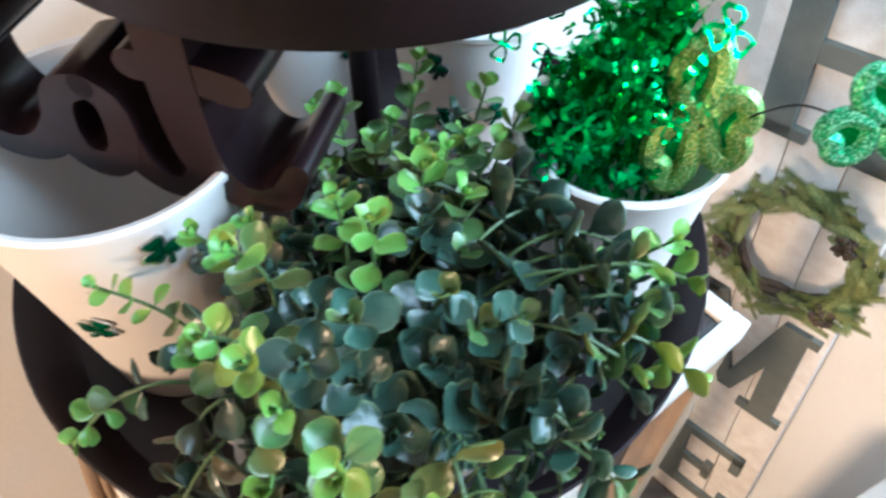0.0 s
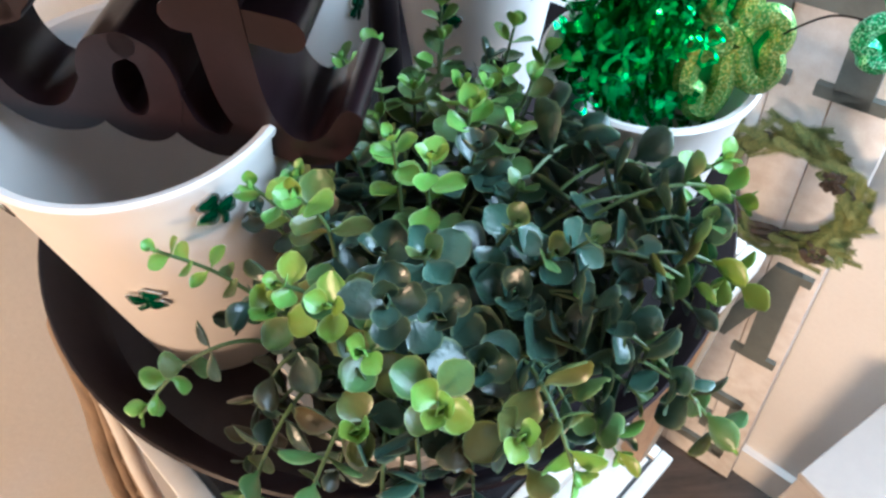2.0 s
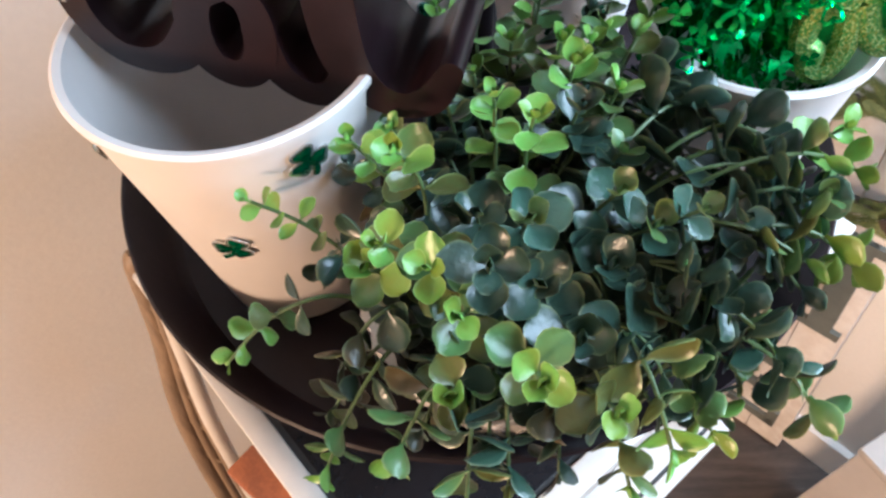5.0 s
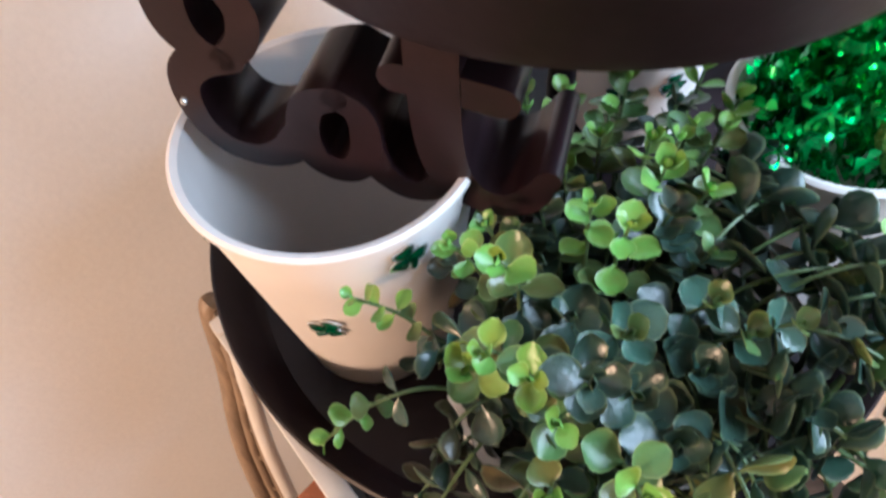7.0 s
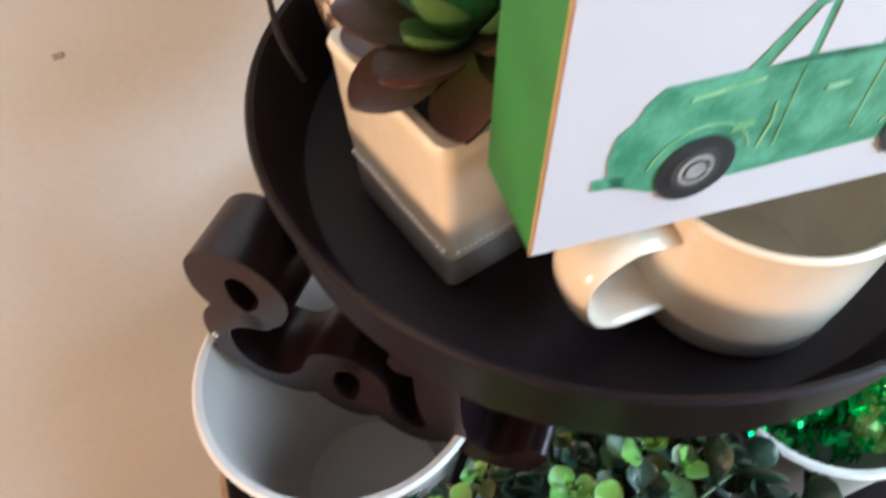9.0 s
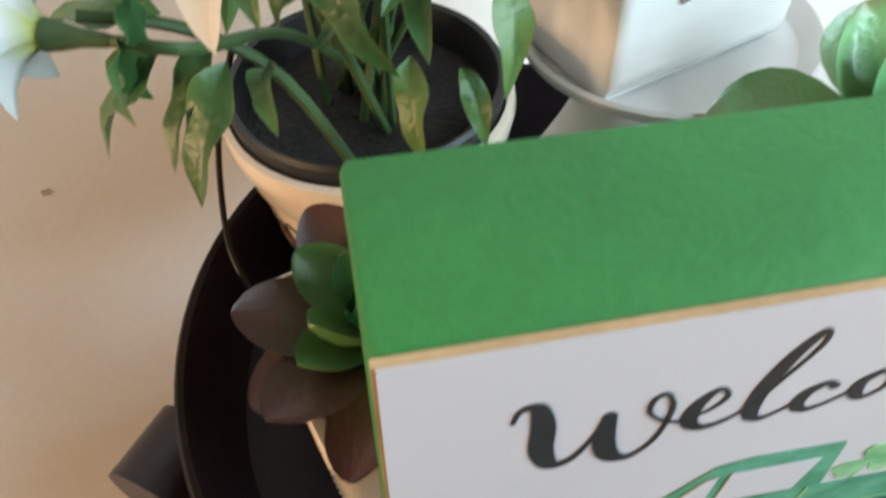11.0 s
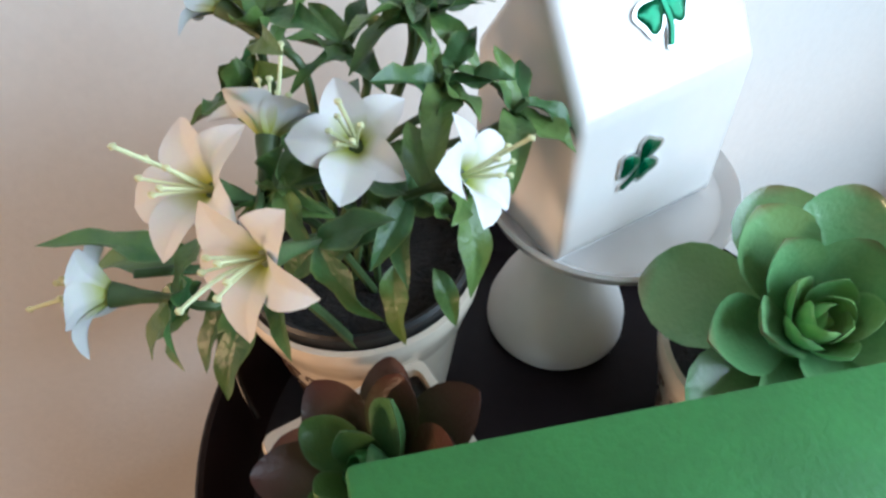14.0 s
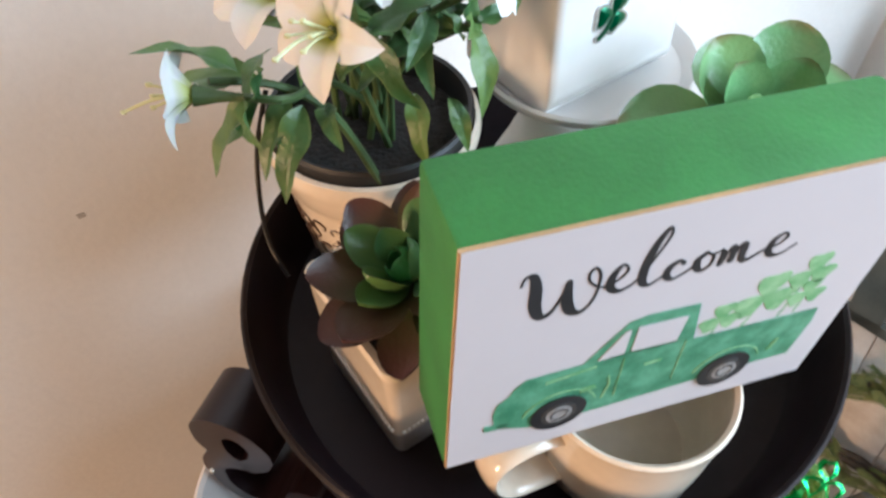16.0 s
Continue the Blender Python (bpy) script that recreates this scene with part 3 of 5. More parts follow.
rng = random.Random(7)
PX, PY = 0.012, -0.128
bush = thing("potted_plant", Matrix(), "bushy artificial plant with round green leaves in a white fluted pot", "plant")
bm = bmesh.new()
flute = lambda a: 1 + 0.022 * math.cos(a * 26)
lathe(bm, [(0, 0), (0.038, 0), (0.041, 0.002), (0.056, 0.062), (0.059, 0.066), (0.059, 0.071), (0.055, 0.071), (0.051, 0.060), (0, 0.058)], 156, Matrix.Translation((PX, PY, LOWZ + 0.0004)), radius=flute)
part("pot", bm, CERAMIC, bush, "white fluted ceramic pot")
bm = bmesh.new()
lathe(bm, [(0, 0.062), (0.02, 0.063), (0.051, 0.0605), (0.0515, 0.0585)], 40, Matrix.Translation((PX, PY, LOWZ)))
part("soil", bm, SOIL, bush)

SHAPES = [(0.92, 0.45, 0.12, 0.0), (0.84, 0.65, 0.05, 0.25), (0.98, 0.30, 0.30, -0.2), (0.88, 0.15, 0.42, 0.1)]
PLANTLEAF = {"old": LEAFOLD, "mid": LEAFMID, "new": LEAFNEW, "frost": LEAFFROST}
BANK = {k: [round_leaf_mesh(m, 0.01, b, c, u, w) for b, c, u, w in SHAPES] for k, m in PLANTLEAF.items()}
# sprigs: where the tip is, how old it looks, how large its leaves grow
SPRIGS_LEFT = [(-0.0935, -0.1636, 0.745, "young", 0.6), (-0.0765, -0.1310, 0.800, "young", 0.58), (-0.0250, -0.1300, 0.822, "new", 0.92), (-0.0415, -0.1180, 0.815, "young", 0.70), (-0.0300, -0.1570, 0.812, "new", 0.80), (-0.0350, -0.1560, 0.796, "new", 1.0),
                (-0.0190, -0.1150, 0.792, "old", 1.1), (-0.0520, -0.1420, 0.775, "old", 0.95), (-0.0480, -0.1700, 0.755, "old", 0.9), (-0.0150, -0.1650, 0.810, "new", 0.9), (-0.0060, -0.1730, 0.795, "mid", 1.05), (-0.0560, -0.1790, 0.730, "old", 0.75), (-0.0300, -0.0980, 0.798, "mid", 0.8), (-0.0100, -0.0880, 0.800, "old", 0.9), (-0.0450, -0.1080, 0.790, "old", 0.8), (0.0000, -0.0760, 0.803, "mid", 0.8)]
SPRIGS_FRONT = [(-0.0090, -0.1930, 0.783, "mid", 1.05), (-0.0580, -0.2000, 0.722, "new", 0.8), (-0.0280, -0.2050, 0.758, "mid", 0.9), (0.0090, -0.2100, 0.746, "frost", 1.15), (0.0160, -0.1990, 0.806, "new", 0.95), (0.0400, -0.1990, 0.783, "mid", 1.0),
                (-0.0060, -0.2230, 0.733, "new", 0.85), (0.0570, -0.2080, 0.774, "new", 1.0), (0.0760, -0.1960, 0.756, "new", 1.05), (0.1050, -0.1800, 0.762, "frost", 0.8), (0.1210, -0.1870, 0.739, "mid", 0.95), (0.0930, -0.1650, 0.768, "mid", 1.0), (0.0270, -0.2040, 0.738, "old", 0.9), (0.0600, -0.1880, 0.772, "frost", 1.0), (0.0850, -0.1780, 0.764, "frost", 1.05), (0.0480, -0.2120, 0.750, "mid", 0.9), (-0.0200, -0.1920, 0.748, "old", 0.95), (0.0020, -0.2010, 0.752, "old", 0.95), (0.0210, -0.1960, 0.762, "old", 1.0)]
SPRIGS_RIGHT = [(0.1410, -0.1350, 0.757, "young", 0.95), (0.1180, -0.1430, 0.772, "new", 0.95), (0.1430, -0.1060, 0.778, "young", 0.75), (0.1320, -0.0990, 0.795, "young", 0.8), (0.1180, -0.1250, 0.789, "frost", 0.95), (0.1130, -0.0980, 0.772, "frost", 1.05),
                (0.1280, -0.1150, 0.780, "frost", 0.8), (0.0700, -0.1420, 0.805, "frost", 0.85), (0.0740, -0.1620, 0.784, "old", 1.2), (0.0880, -0.1350, 0.790, "old", 1.15), (0.0980, -0.1120, 0.785, "frost", 1.1)]
SPRIGS_HEART = [(0.0450, -0.1350, 0.806, "frost", 0.95), (0.0570, -0.1420, 0.797, "frost", 1.1), (0.0190, -0.1120, 0.817, "young", 0.85), (0.0060, -0.1060, 0.821, "young", 0.75), (0.0150, -0.1510, 0.814, "frost", 1.1), (0.0030, -0.1680, 0.815, "old", 1.15),
                (0.0180, -0.1650, 0.800, "old", 1.25), (0.0430, -0.1510, 0.788, "old", 1.35), (0.0360, -0.0980, 0.805, "old", 1.1), (0.0520, -0.0850, 0.802, "mid", 1.0), (0.0600, -0.1600, 0.780, "old", 1.3), (0.0300, -0.1780, 0.790, "old", 1.3), (0.0000, -0.1350, 0.795, "old", 1.2)]
SPRIGS_BACK = [(0.0330, -0.0630, 0.806, "new", 1.0), (0.0610, -0.0190, 0.802, "new", 0.8), (0.0760, -0.0280, 0.794, "new", 0.9), (0.0290, -0.0230, 0.800, "mid", 0.9), (0.0000, -0.0480, 0.816, "young", 0.85), (-0.0150, -0.0270, 0.796, "new", 0.75),
               (0.0300, -0.0050, 0.805, "new", 0.8), (0.0360, -0.0800, 0.810, "new", 1.0), (0.0520, -0.0500, 0.800, "mid", 1.0), (0.0830, -0.0520, 0.778, "old", 1.1), (0.0880, -0.0680, 0.778, "old", 1.25), (0.0860, -0.0880, 0.783, "old", 1.5), (0.0100, -0.0850, 0.795, "old", 1.0), (0.0150, -0.0550, 0.800, "mid", 0.95), (0.0450, -0.0600, 0.803, "new", 0.9), (0.0650, -0.0500, 0.797, "mid", 1.0), (0.0480, -0.0350, 0.798, "old", 1.0), (0.0200, -0.0400, 0.798, "mid", 0.9), (0.0700, -0.0750, 0.790, "old", 1.1)]
AGES = {"young": ("new", "new", "new", "new", "mid", "old"), "new": ("new", "new", "mid", "mid", "old", "old"), "mid": ("new", "mid", "mid", "old", "old", "old"), "old": ("old", "old", "old", "old", "old", "old"), "frost": ("mid", "frost", "frost", "old", "old", "old")}
SIZES = (0.0095, 0.0128, 0.0150, 0.0166, 0.0170, 0.0165)
STEPS = (0.0, 0.0075, 0.0105, 0.0120, 0.0125, 0.0130)
count = 0
extra = {k: bmesh.new() for k in PLANTLEAF}


def sprig(tip, kind, grown, sag=0.0, fewest=6):
    """A stem out of the pot with crossed pairs of leaves, small and young towards its tip."""
    global count
    end = Vector(tip)
    lean = Vector((end.x - PX, end.y - PY, 0))
    start = Vector((PX, PY, LOWZ + 0.062)) + lean * 0.28 + Vector((rng.uniform(-0.012, 0.012), rng.uniform(-0.012, 0.012), 0))
    rise = 0.016 + 0.22 * lean.length - sag
    line = smooth_line([start, start.lerp(end, 0.33) + Vector((0, 0, rise * 0.9)), start.lerp(end, 0.68) + Vector((0, 0, rise * 0.75)), end], 8)
    if end.z > 0.779:       # the upper sprigs stand up, so that their tips open to the light
        low = end - (lean * 7 + Vector((0, -0.25, 1))).normalized() * 0.026
        line = smooth_line([start, start.lerp(low, 0.5) + lean * 0.08, low, end], 8)
    bm = bmesh.new()
    tube(bm, line, 0.0010, 6, 0.65)
    part("stem", bm, STEM, bush)
    back = line[::-1]
    gone, spot, k = 0.0, 0.0, 0
    spin0 = rng.uniform(0, math.pi)
    for a, b in zip(back, back[1:]):
        seg = (a - b).length
        while k < fewest and spot <= gone + seg:
            at, d = a.lerp(b, (spot - gone) / max(seg, 1e-6)), (a - b).normalized()
            age = AGES[kind][k]
            for s in (0, 1):
                outw = Matrix.Rotation(spin0 + k * math.pi / 2 + s * math.pi + rng.uniform(-0.25, 0.25), 3, d) @ d.orthogonal().normalized()
                ang = (0.55, 0.95, 1.15, 1.25, 1.35, 1.4)[k] + rng.uniform(-0.15, 0.15)
                way = d * math.cos(ang) + outw * math.sin(ang) + Vector((0, 0, -0.12 if k > 2 else 0.05))
                size = SIZES[k] * grown * rng.uniform(0.86, 1.12)
                m = aim(at + outw * 0.0008, way, d + Vector((0, 0, 0.55)), rng.uniform(-0.3, 0.3))
                if count < 300 and k < 4:
                    ob = new("leaf", rng.choice(BANK[age]))
                    ob.parent = bush
                    ob.matrix_world = m @ Matrix.Diagonal((size * 100, size * 100, size * 100, 1))
                    count += 1
                else:
                    b4 = rng.choice(SHAPES)
                    round_leaf(extra[age], m, size, *b4)
            k += 1
            spot += STEPS[min(k, 5)] * (0.55 + 0.45 * grown)
        gone += seg
    for s in (0, 1):
        way = d0_at(line) + (Matrix.Rotation(spin0 + math.pi / 2 + s * math.pi, 3, d0_at(line)) @ d0_at(line).orthogonal().normalized()) * 0.35
        round_leaf(extra[AGES[kind][0]], aim(end, way, d0_at(line)), 0.0055 * grown, 0.8, 0.7, -0.1, 0.0)


def d0_at(line):
    return (line[-1] - line[-2]).normalized()


for group_of in (SPRIGS_LEFT, SPRIGS_FRONT, SPRIGS_RIGHT, SPRIGS_HEART, SPRIGS_BACK):
    for x, y, z, kind, grown in group_of:
        sprig((x, y, z), kind, grown)
for n in range(34):     # short dark sprigs that fill the heart of the bush
    a, r = n * 2.4, 0.012 + 0.070 * math.sqrt(rng.random())
    sprig((PX + 0.028 + math.cos(a) * r * 1.15, PY + 0.012 + math.sin(a) * r, 0.800 - r * 0.35 + rng.uniform(-0.018, 0.0)), "old" if n % 4 else "frost", rng.uniform(0.9, 1.25), fewest=4)
for k, m in PLANTLEAF.items():
    tagged(part("foliage", extra[k], m, bush, angle=100), kind="stuff")

# ---------------------------------------------------------------- tinsel and glitter in the small cup
rng = random.Random(11)
tin = thing("foil_tinsel", Matrix(), "shiny green foil shamrock tinsel heaped in the white cup", "tinsel")
bm = bmesh.new()
CX, CY = 0.1251, -0.0223
for n in range(120):
    a, r = rng.uniform(0, 2 * math.pi), 0.040 * math.sqrt(rng.random())
    p = Vector((CX - 0.008 + math.cos(a) * r, CY + 0.004 + math.sin(a) * r, LOWZ + 0.075 + rng.random() * 0.04))
    d = Vector((rng.uniform(-1, 1), rng.uniform(-1, 1), rng.uniform(0.1, 1.0))).normalized()
    line, w = [], rng.uniform(0.0022, 0.0052)
    turn, phase = rng.uniform(150, 420), rng.uniform(0, 6)
    for k in range(26):
        line.append(p.copy())
        d = (d + 0.55 * Vector((math.cos(turn * k * 0.004 + phase), math.sin(turn * k * 0.004 + phase), math.cos(turn * k * 0.003))) * 0.7 + Vector(((CX - p.x) * 4, (CY - p.y) * 4, (LOWZ + 0.165 - p.z) * 5))).normalized()
        p = p + d * 0.0042
        if p.z < LOWZ + 0.115:
            q = Vector((p.x - CX, p.y - CY, 0))
            if q.length > 0.042:
                p -= q.normalized() * (q.length - 0.042)
    prev = None
    for k, q in enumerate(line):
        dd = (line[min(k + 1, 25)] - line[max(k - 1, 0)]).normalized()
        sd = dd.cross(Vector((math.cos(k * 0.5 + phase), math.sin(k * 0.5 + phase), 0.5))).normalized() * w / 2
        cur = (bm.verts.new(q + sd), bm.verts.new(q - sd))
        if prev:
            bm.faces.new((prev[0], prev[1], cur[1], cur[0]))
        prev = cur
tagged(part("tinsel_heap", bm, TINSEL, tin), kind="stuff")
bm = bmesh.new()
for n in range(260):
    a, r = rng.uniform(0, 2 * math.pi), 0.043 * math.sqrt(rng.random())
    p = Vector((CX - 0.006 + math.cos(a) * r, CY + 0.002 + math.sin(a) * r, LOWZ + 0.085 + rng.random() ** 1.1 * 0.105 * (1.2 - r / 0.055)))
    m = aim(p, (rng.uniform(-1, 1), rng.uniform(-1, 1), rng.uniform(-1, 1)), (rng.uniform(-1, 1), rng.uniform(-1, 1), rng.uniform(0, 1)))
    s = rng.uniform(0.0030, 0.0072)
    for pts in shamrock_outline(s, 0, 3):
        bm.faces.new([bm.verts.new(m @ Vector((*q, rng.uniform(-0.0004, 0.0004)))) for q in pts])
for n in range(26):
    a, r = rng.uniform(0, 2 * math.pi), rng.uniform(0.02, 0.050)
    p = Vector((CX - 0.012 + math.cos(a) * r, CY + 0.008 + math.sin(a) * r, LOWZ + 0.118 + rng.random() * 0.065))
    m = aim(p, (rng.uniform(-1, 1), rng.uniform(-1, 1), rng.uniform(-0.6, 0.6)), (rng.uniform(-0.6, 0.6), -1, rng.uniform(0.2, 1.2)))
    s = rng.uniform(0.008, 0.013)
    for pts in shamrock_outline(s, 0, 5):
        c = sum(pts, Vector((0, 0))) / len(pts)
        o = [bm.verts.new(m @ Vector((*q, 0.0012 * math.sin(8 * k)))) for k, q in enumerate(pts)]
        i_ = [bm.verts.new(m @ Vector((*(c + (q - c) * 0.62), 0.0))) for q in pts]
        for k in range(len(pts)):
            bm.faces.new((o[k], o[(k + 1) % len(pts)], i_[(k + 1) % len(pts)], i_[k]))
tagged(part("confetti", bm, TINSEL, tin), kind="stuff")


def glitter_shamrock(m, s, tube_r, material, label, wire):
    ob = thing("glitter_shamrock_pick", Matrix(), label, "decoration")
    for a in (90, 205, 335):
        bm = bmesh.new()
        a = radians(a)
        d, n = Vector((math.cos(a), math.sin(a), 0)), Vector((-math.sin(a), math.cos(a), 0))
        pts = [d * 0.10, d * 0.45 + n * 0.38, d * 0.85 + n * 0.42, d * 1.05 + n * 0.2, d * 0.92, d * 1.05 - n * 0.2, d * 0.85 - n * 0.42, d * 0.45 - n * 0.38, d * 0.10]
        tube(bm, [m @ (p * s) for p in smooth_line(pts, 4)], tube_r, 8)
        part("leaf_outline", bm, material, ob)
    bm = bmesh.new()
    for pts in shamrock_outline(s * 0.92):
        poly(bm, pts, -0.001, 0.001, m)
    part("foil_fill", bm, TINSEL, ob, "green foil filling")
    bm = bmesh.new()
    tube(bm, smooth_line(wire, 6), 0.0005, 6)
    part("wire", bm, WIRE, ob, "thin dark wire")
    return ob


face = look((0, 0, 0), (0.15, 0.9, -0.35)).to_3x3().to_4x4()
glitter_shamrock(Matrix.Translation((0.150, -0.043, 0.806)) @ face @ Matrix.Diagonal((0.62, 1.1, 1, 1)) @ Matrix.Rotation(radians(20), 4, "Z"), 0.029, 0.0056, GLITTER, "gold and green glitter shamrock pick standing in the cup", [(0.15, -0.035, 0.74), (0.155, -0.042, 0.78), (0.157, -0.045, 0.80)])
glitter_shamrock(Matrix.Translation((0.205, -0.068, 0.829)) @ face @ Matrix.Rotation(radians(10), 4, "Z"), 0.018, 0.0042, GLITTERGREEN, "green glitter shamrock pick on a bent wire", [(0.148, -0.03, 0.76), (0.158, -0.04, 0.795), (0.175, -0.055, 0.825), (0.19, -0.064, 0.829), (0.205, -0.068, 0.829)])


# ---------------------------------------------------------------- the welcome block
RIGHT = Vector((0.905, 0.426, 0)).normalized()
BACK = Vector((-RIGHT.y, RIGHT.x, 0))
BW, BH, BD = 0.1335, 0.1065, 0.031
BLOCK = Matrix.Translation((-0.0188, -0.1029, 0.9553)) @ Matrix((RIGHT, Vector((0, 0, 1)), -BACK)).transposed().to_4x4() @ pose(0, 0, 0, 0, 0, -2.5)   # x along the face, y up, z to the front
block = thing("welcome_block", BLOCK, "green wooden block with a printed truck, resting on the mug", "sign block")
bm = bmesh.new()
box(bm, 0, 0, -BD, BW, BH, -0.0008, bevel=0.0016)
part("body", bm, GREENPAINT, block)
bm = bmesh.new()
box(bm, 0.0002, 0.0002, -0.0010, BW - 0.0002, BH - 0.0002, 0.0)
part("wood_edge", bm, ORANGEWOOD, block, "raw orange wood edge")
bm = bmesh.new()
box(bm, 0.0007, 0.0007, -0.0004, BW - 0.0007, BH - 0.0007, 0.0004)
part("printed_face", bm, PRINT, block, "white printed face", smooth=False)
TC, TS = math.cos(radians(2.5)), math.sin(radians(2.5))


def on_face(pts, dx=lambda x: 4.6 - 0.018 * x):
    """Millimetres on the tilted print, from the face's lower left corner."""
    return [(((x + dx(x)) * TC - y * TS) * S, ((x + dx(x)) * TS + y * TC) * S) for x, y in pts]


def printed(name, shapes, material, z=0.0006, label=""):
    bm = bmesh.new()
    for pts in shapes:
        poly(bm, on_face(pts), z - 0.0002, z)
    return part(name, bm, material, block, label, smooth=False)


def ring_pts(cx, cy, r, n=28):
    return [(cx + math.cos(2 * math.pi * i / n) * r, cy + math.sin(2 * math.pi * i / n) * r) for i in range(n)]


# the word Welcome in brush script, letter by letter
SCRIPT = {
    "letter_w": [([(16.8, 88.5), (17.6, 91.3), (19.8, 91.2), (20.8, 86), (21, 79), (22.6, 74), (25.5, 74.5), (28, 80), (29.5, 85.5)], [0.6, 0.8, 2.2, 3.2, 3.4, 2.6, 1.2, 0.8, 1.6]),
                 ([(29.5, 85.5), (29.7, 78), (31.4, 72.8), (34.5, 71.5), (37.3, 76), (38, 84), (36.5, 88.3), (34.9, 87.5), (35, 84), (37.5, 80.8), (40, 79.6)], [1.8, 3.2, 2.8, 1.2, 0.7, 0.7, 0.7, 0.7, 0.6, 0.6, 0.6])],
    "letter_e": [([(40, 79.6), (43.8, 81.5), (45.4, 84.6), (43.5, 86.8), (41.4, 83), (41.5, 78.6), (44, 76.2), (47.3, 77.3), (49.5, 79.8)], [0.6, 0.7, 0.8, 1.0, 2.2, 2.4, 1.5, 0.8, 0.6])],
    "letter_l": [([(49.5, 79.8), (52.6, 87), (54.9, 93.8), (54, 96.8), (51.7, 92), (50.2, 84), (50.5, 77.6), (52.6, 75.3), (55, 76.5), (57, 78.5)], [0.6, 0.6, 0.7, 1.0, 2.0, 2.6, 2.4, 1.3, 0.7, 0.6])],
    "letter_c": [([(61.6, 81), (60.2, 82.4), (57.8, 80.6), (57.4, 77.3), (59.2, 75.3), (61.6, 75.7), (65, 78.2)], [1.6, 1.0, 2.0, 2.2, 1.4, 0.8, 0.6])],
    "letter_o": [([(68, 82.8), (65.8, 80.6), (66.2, 77.2), (68.1, 75.5), (70.2, 77.2), (70.3, 80.6), (68, 82.6), (69.6, 81.6), (72.4, 81.8)], [1.0, 2.0, 2.2, 1.2, 0.8, 0.8, 0.7, 0.6, 0.6])],
    "letter_m": [([(72.4, 82.4), (73.4, 80), (73.2, 76.2)], [0.8, 2.0, 1.8]), ([(73.2, 76.4), (74.6, 81), (76, 82), (76.2, 76.6)], [0.6, 0.7, 1.8, 1.9]), ([(76.2, 76.8), (77.6, 81.4), (79.1, 82.2), (79.4, 77.2), (80.6, 74.8), (83, 75.6), (86, 77.4)], [0.6, 0.7, 1.8, 2.1, 1.3, 0.7, 0.6])],
    "end_letter_e": [([(86, 77.4), (89.8, 78), (92.2, 80.6), (90.5, 82.4), (88, 80), (87.9, 76), (90, 73.6), (93, 73.8), (96.5, 76.2)], [0.6, 0.7, 0.8, 1.0, 2.0, 2.2, 1.4, 0.8, 0.5])],
}
writing = new("writing")
writing.parent = block
writing["label"] = "black brush script reading Welcome"
for name, lines in SCRIPT.items():
    bm = bmesh.new()
    for n, (line, ws) in enumerate(lines):
        stroke(bm, on_face(line, lambda x: 3.4 - 0.006 * x), [w * S for w in ws], 0.0003, 0.0006 + 0.00005 * n, steps=7)
    part(name, bm, INK, writing, smooth=False)

# the truck: hood to the left, cab, load bed to the right
printed("truck_print", [
    [(11.5, 21.5), (10.8, 28), (12, 33.5), (15.5, 36.5), (17.2, 40.5), (20.5, 43.6), (38.1, 43.5), (50.2, 43.8), (68, 42.3), (74.9, 40.3), (120.6, 37.3), (121.3, 30), (119, 12), (103.6, 12.6), (82.5, 12.3), (44.2, 12.4), (23.4, 13.5), (13, 18.5)],
    [(38.1, 43.3), (50.2, 59.5), (56, 60.6), (72.5, 59.2), (75.2, 40.2)],
    [(8.2, 18.8), (16, 17.6), (16, 21), (8.2, 22.2)]], TRUCK, 0.0007, "green watercolour truck")
printed("window_print", [[(42.6, 43.6), (49.6, 55.4), (51.4, 55.8), (51.2, 44)], [(53.4, 44), (53.6, 56.2), (69.6, 55), (68.6, 42.8)]], PRINT, 0.0010)
for cx, cy in ((33.2, 18.2), (93.3, 14.6)):
    printed("tyre_print", [ring_pts(cx, cy, 9.6)], INK, 0.0012)
    printed("rim_print", [ring_pts(cx, cy, 6.1)], GROOVE, 0.0014)
    printed("hub_print", [ring_pts(cx, cy, 4.4)], GREYINK, 0.0016)
printed("shamrock_print", [[(p.x * 1000 + cx, p.y * 1000 + cy) for p in pts] for cx, cy, s in ((82.5, 47.5, 0.0080), (96, 53, 0.0118), (109.5, 59.5, 0.0090), (112, 48.5, 0.0076)) for pts in shamrock_outline(s, 0, 10)], PALEGREEN, 0.0006, "pale green watercolour shamrocks")
printed("shamrock_stem_print", [[(81.0, 40), (81.8, 40), (83.0, 48), (82.2, 48)], [(91.5, 39), (92.5, 39), (96.6, 53), (95.6, 53)], [(104.5, 39), (105.3, 39), (110, 59.5), (109.1, 59.5)], [(110, 39), (110.8, 39), (112.4, 48), (111.7, 48)]], PALEGREEN, 0.0005)
for pts in ([[(39.5, 27), (45, 27.6), (44, 30), (40, 29.2)], [(27, 38.5), (43, 40), (43, 41), (27, 39.6)], [(60, 33), (66, 33), (66, 34.2), (60, 34.2)], [(108, 19), (109.4, 19), (111, 25), (109.8, 25)], [(47.5, 20), (48.1, 20), (49.6, 28), (48.6, 33), (48, 33), (48.9, 28)]]):
    printed("highlight_print", [pts], PALEGREEN, 0.0010)

def arc_pts(cx, cy, r, w, a0, a1, n=14):
    fan = [radians(a0 + (a1 - a0) * i / n) for i in range(n + 1)]
    return [(cx + math.cos(a) * (r + w), cy + math.sin(a) * (r + w)) for a in fan] + [(cx + math.cos(a) * r, cy + math.sin(a) * r) for a in fan[::-1]]


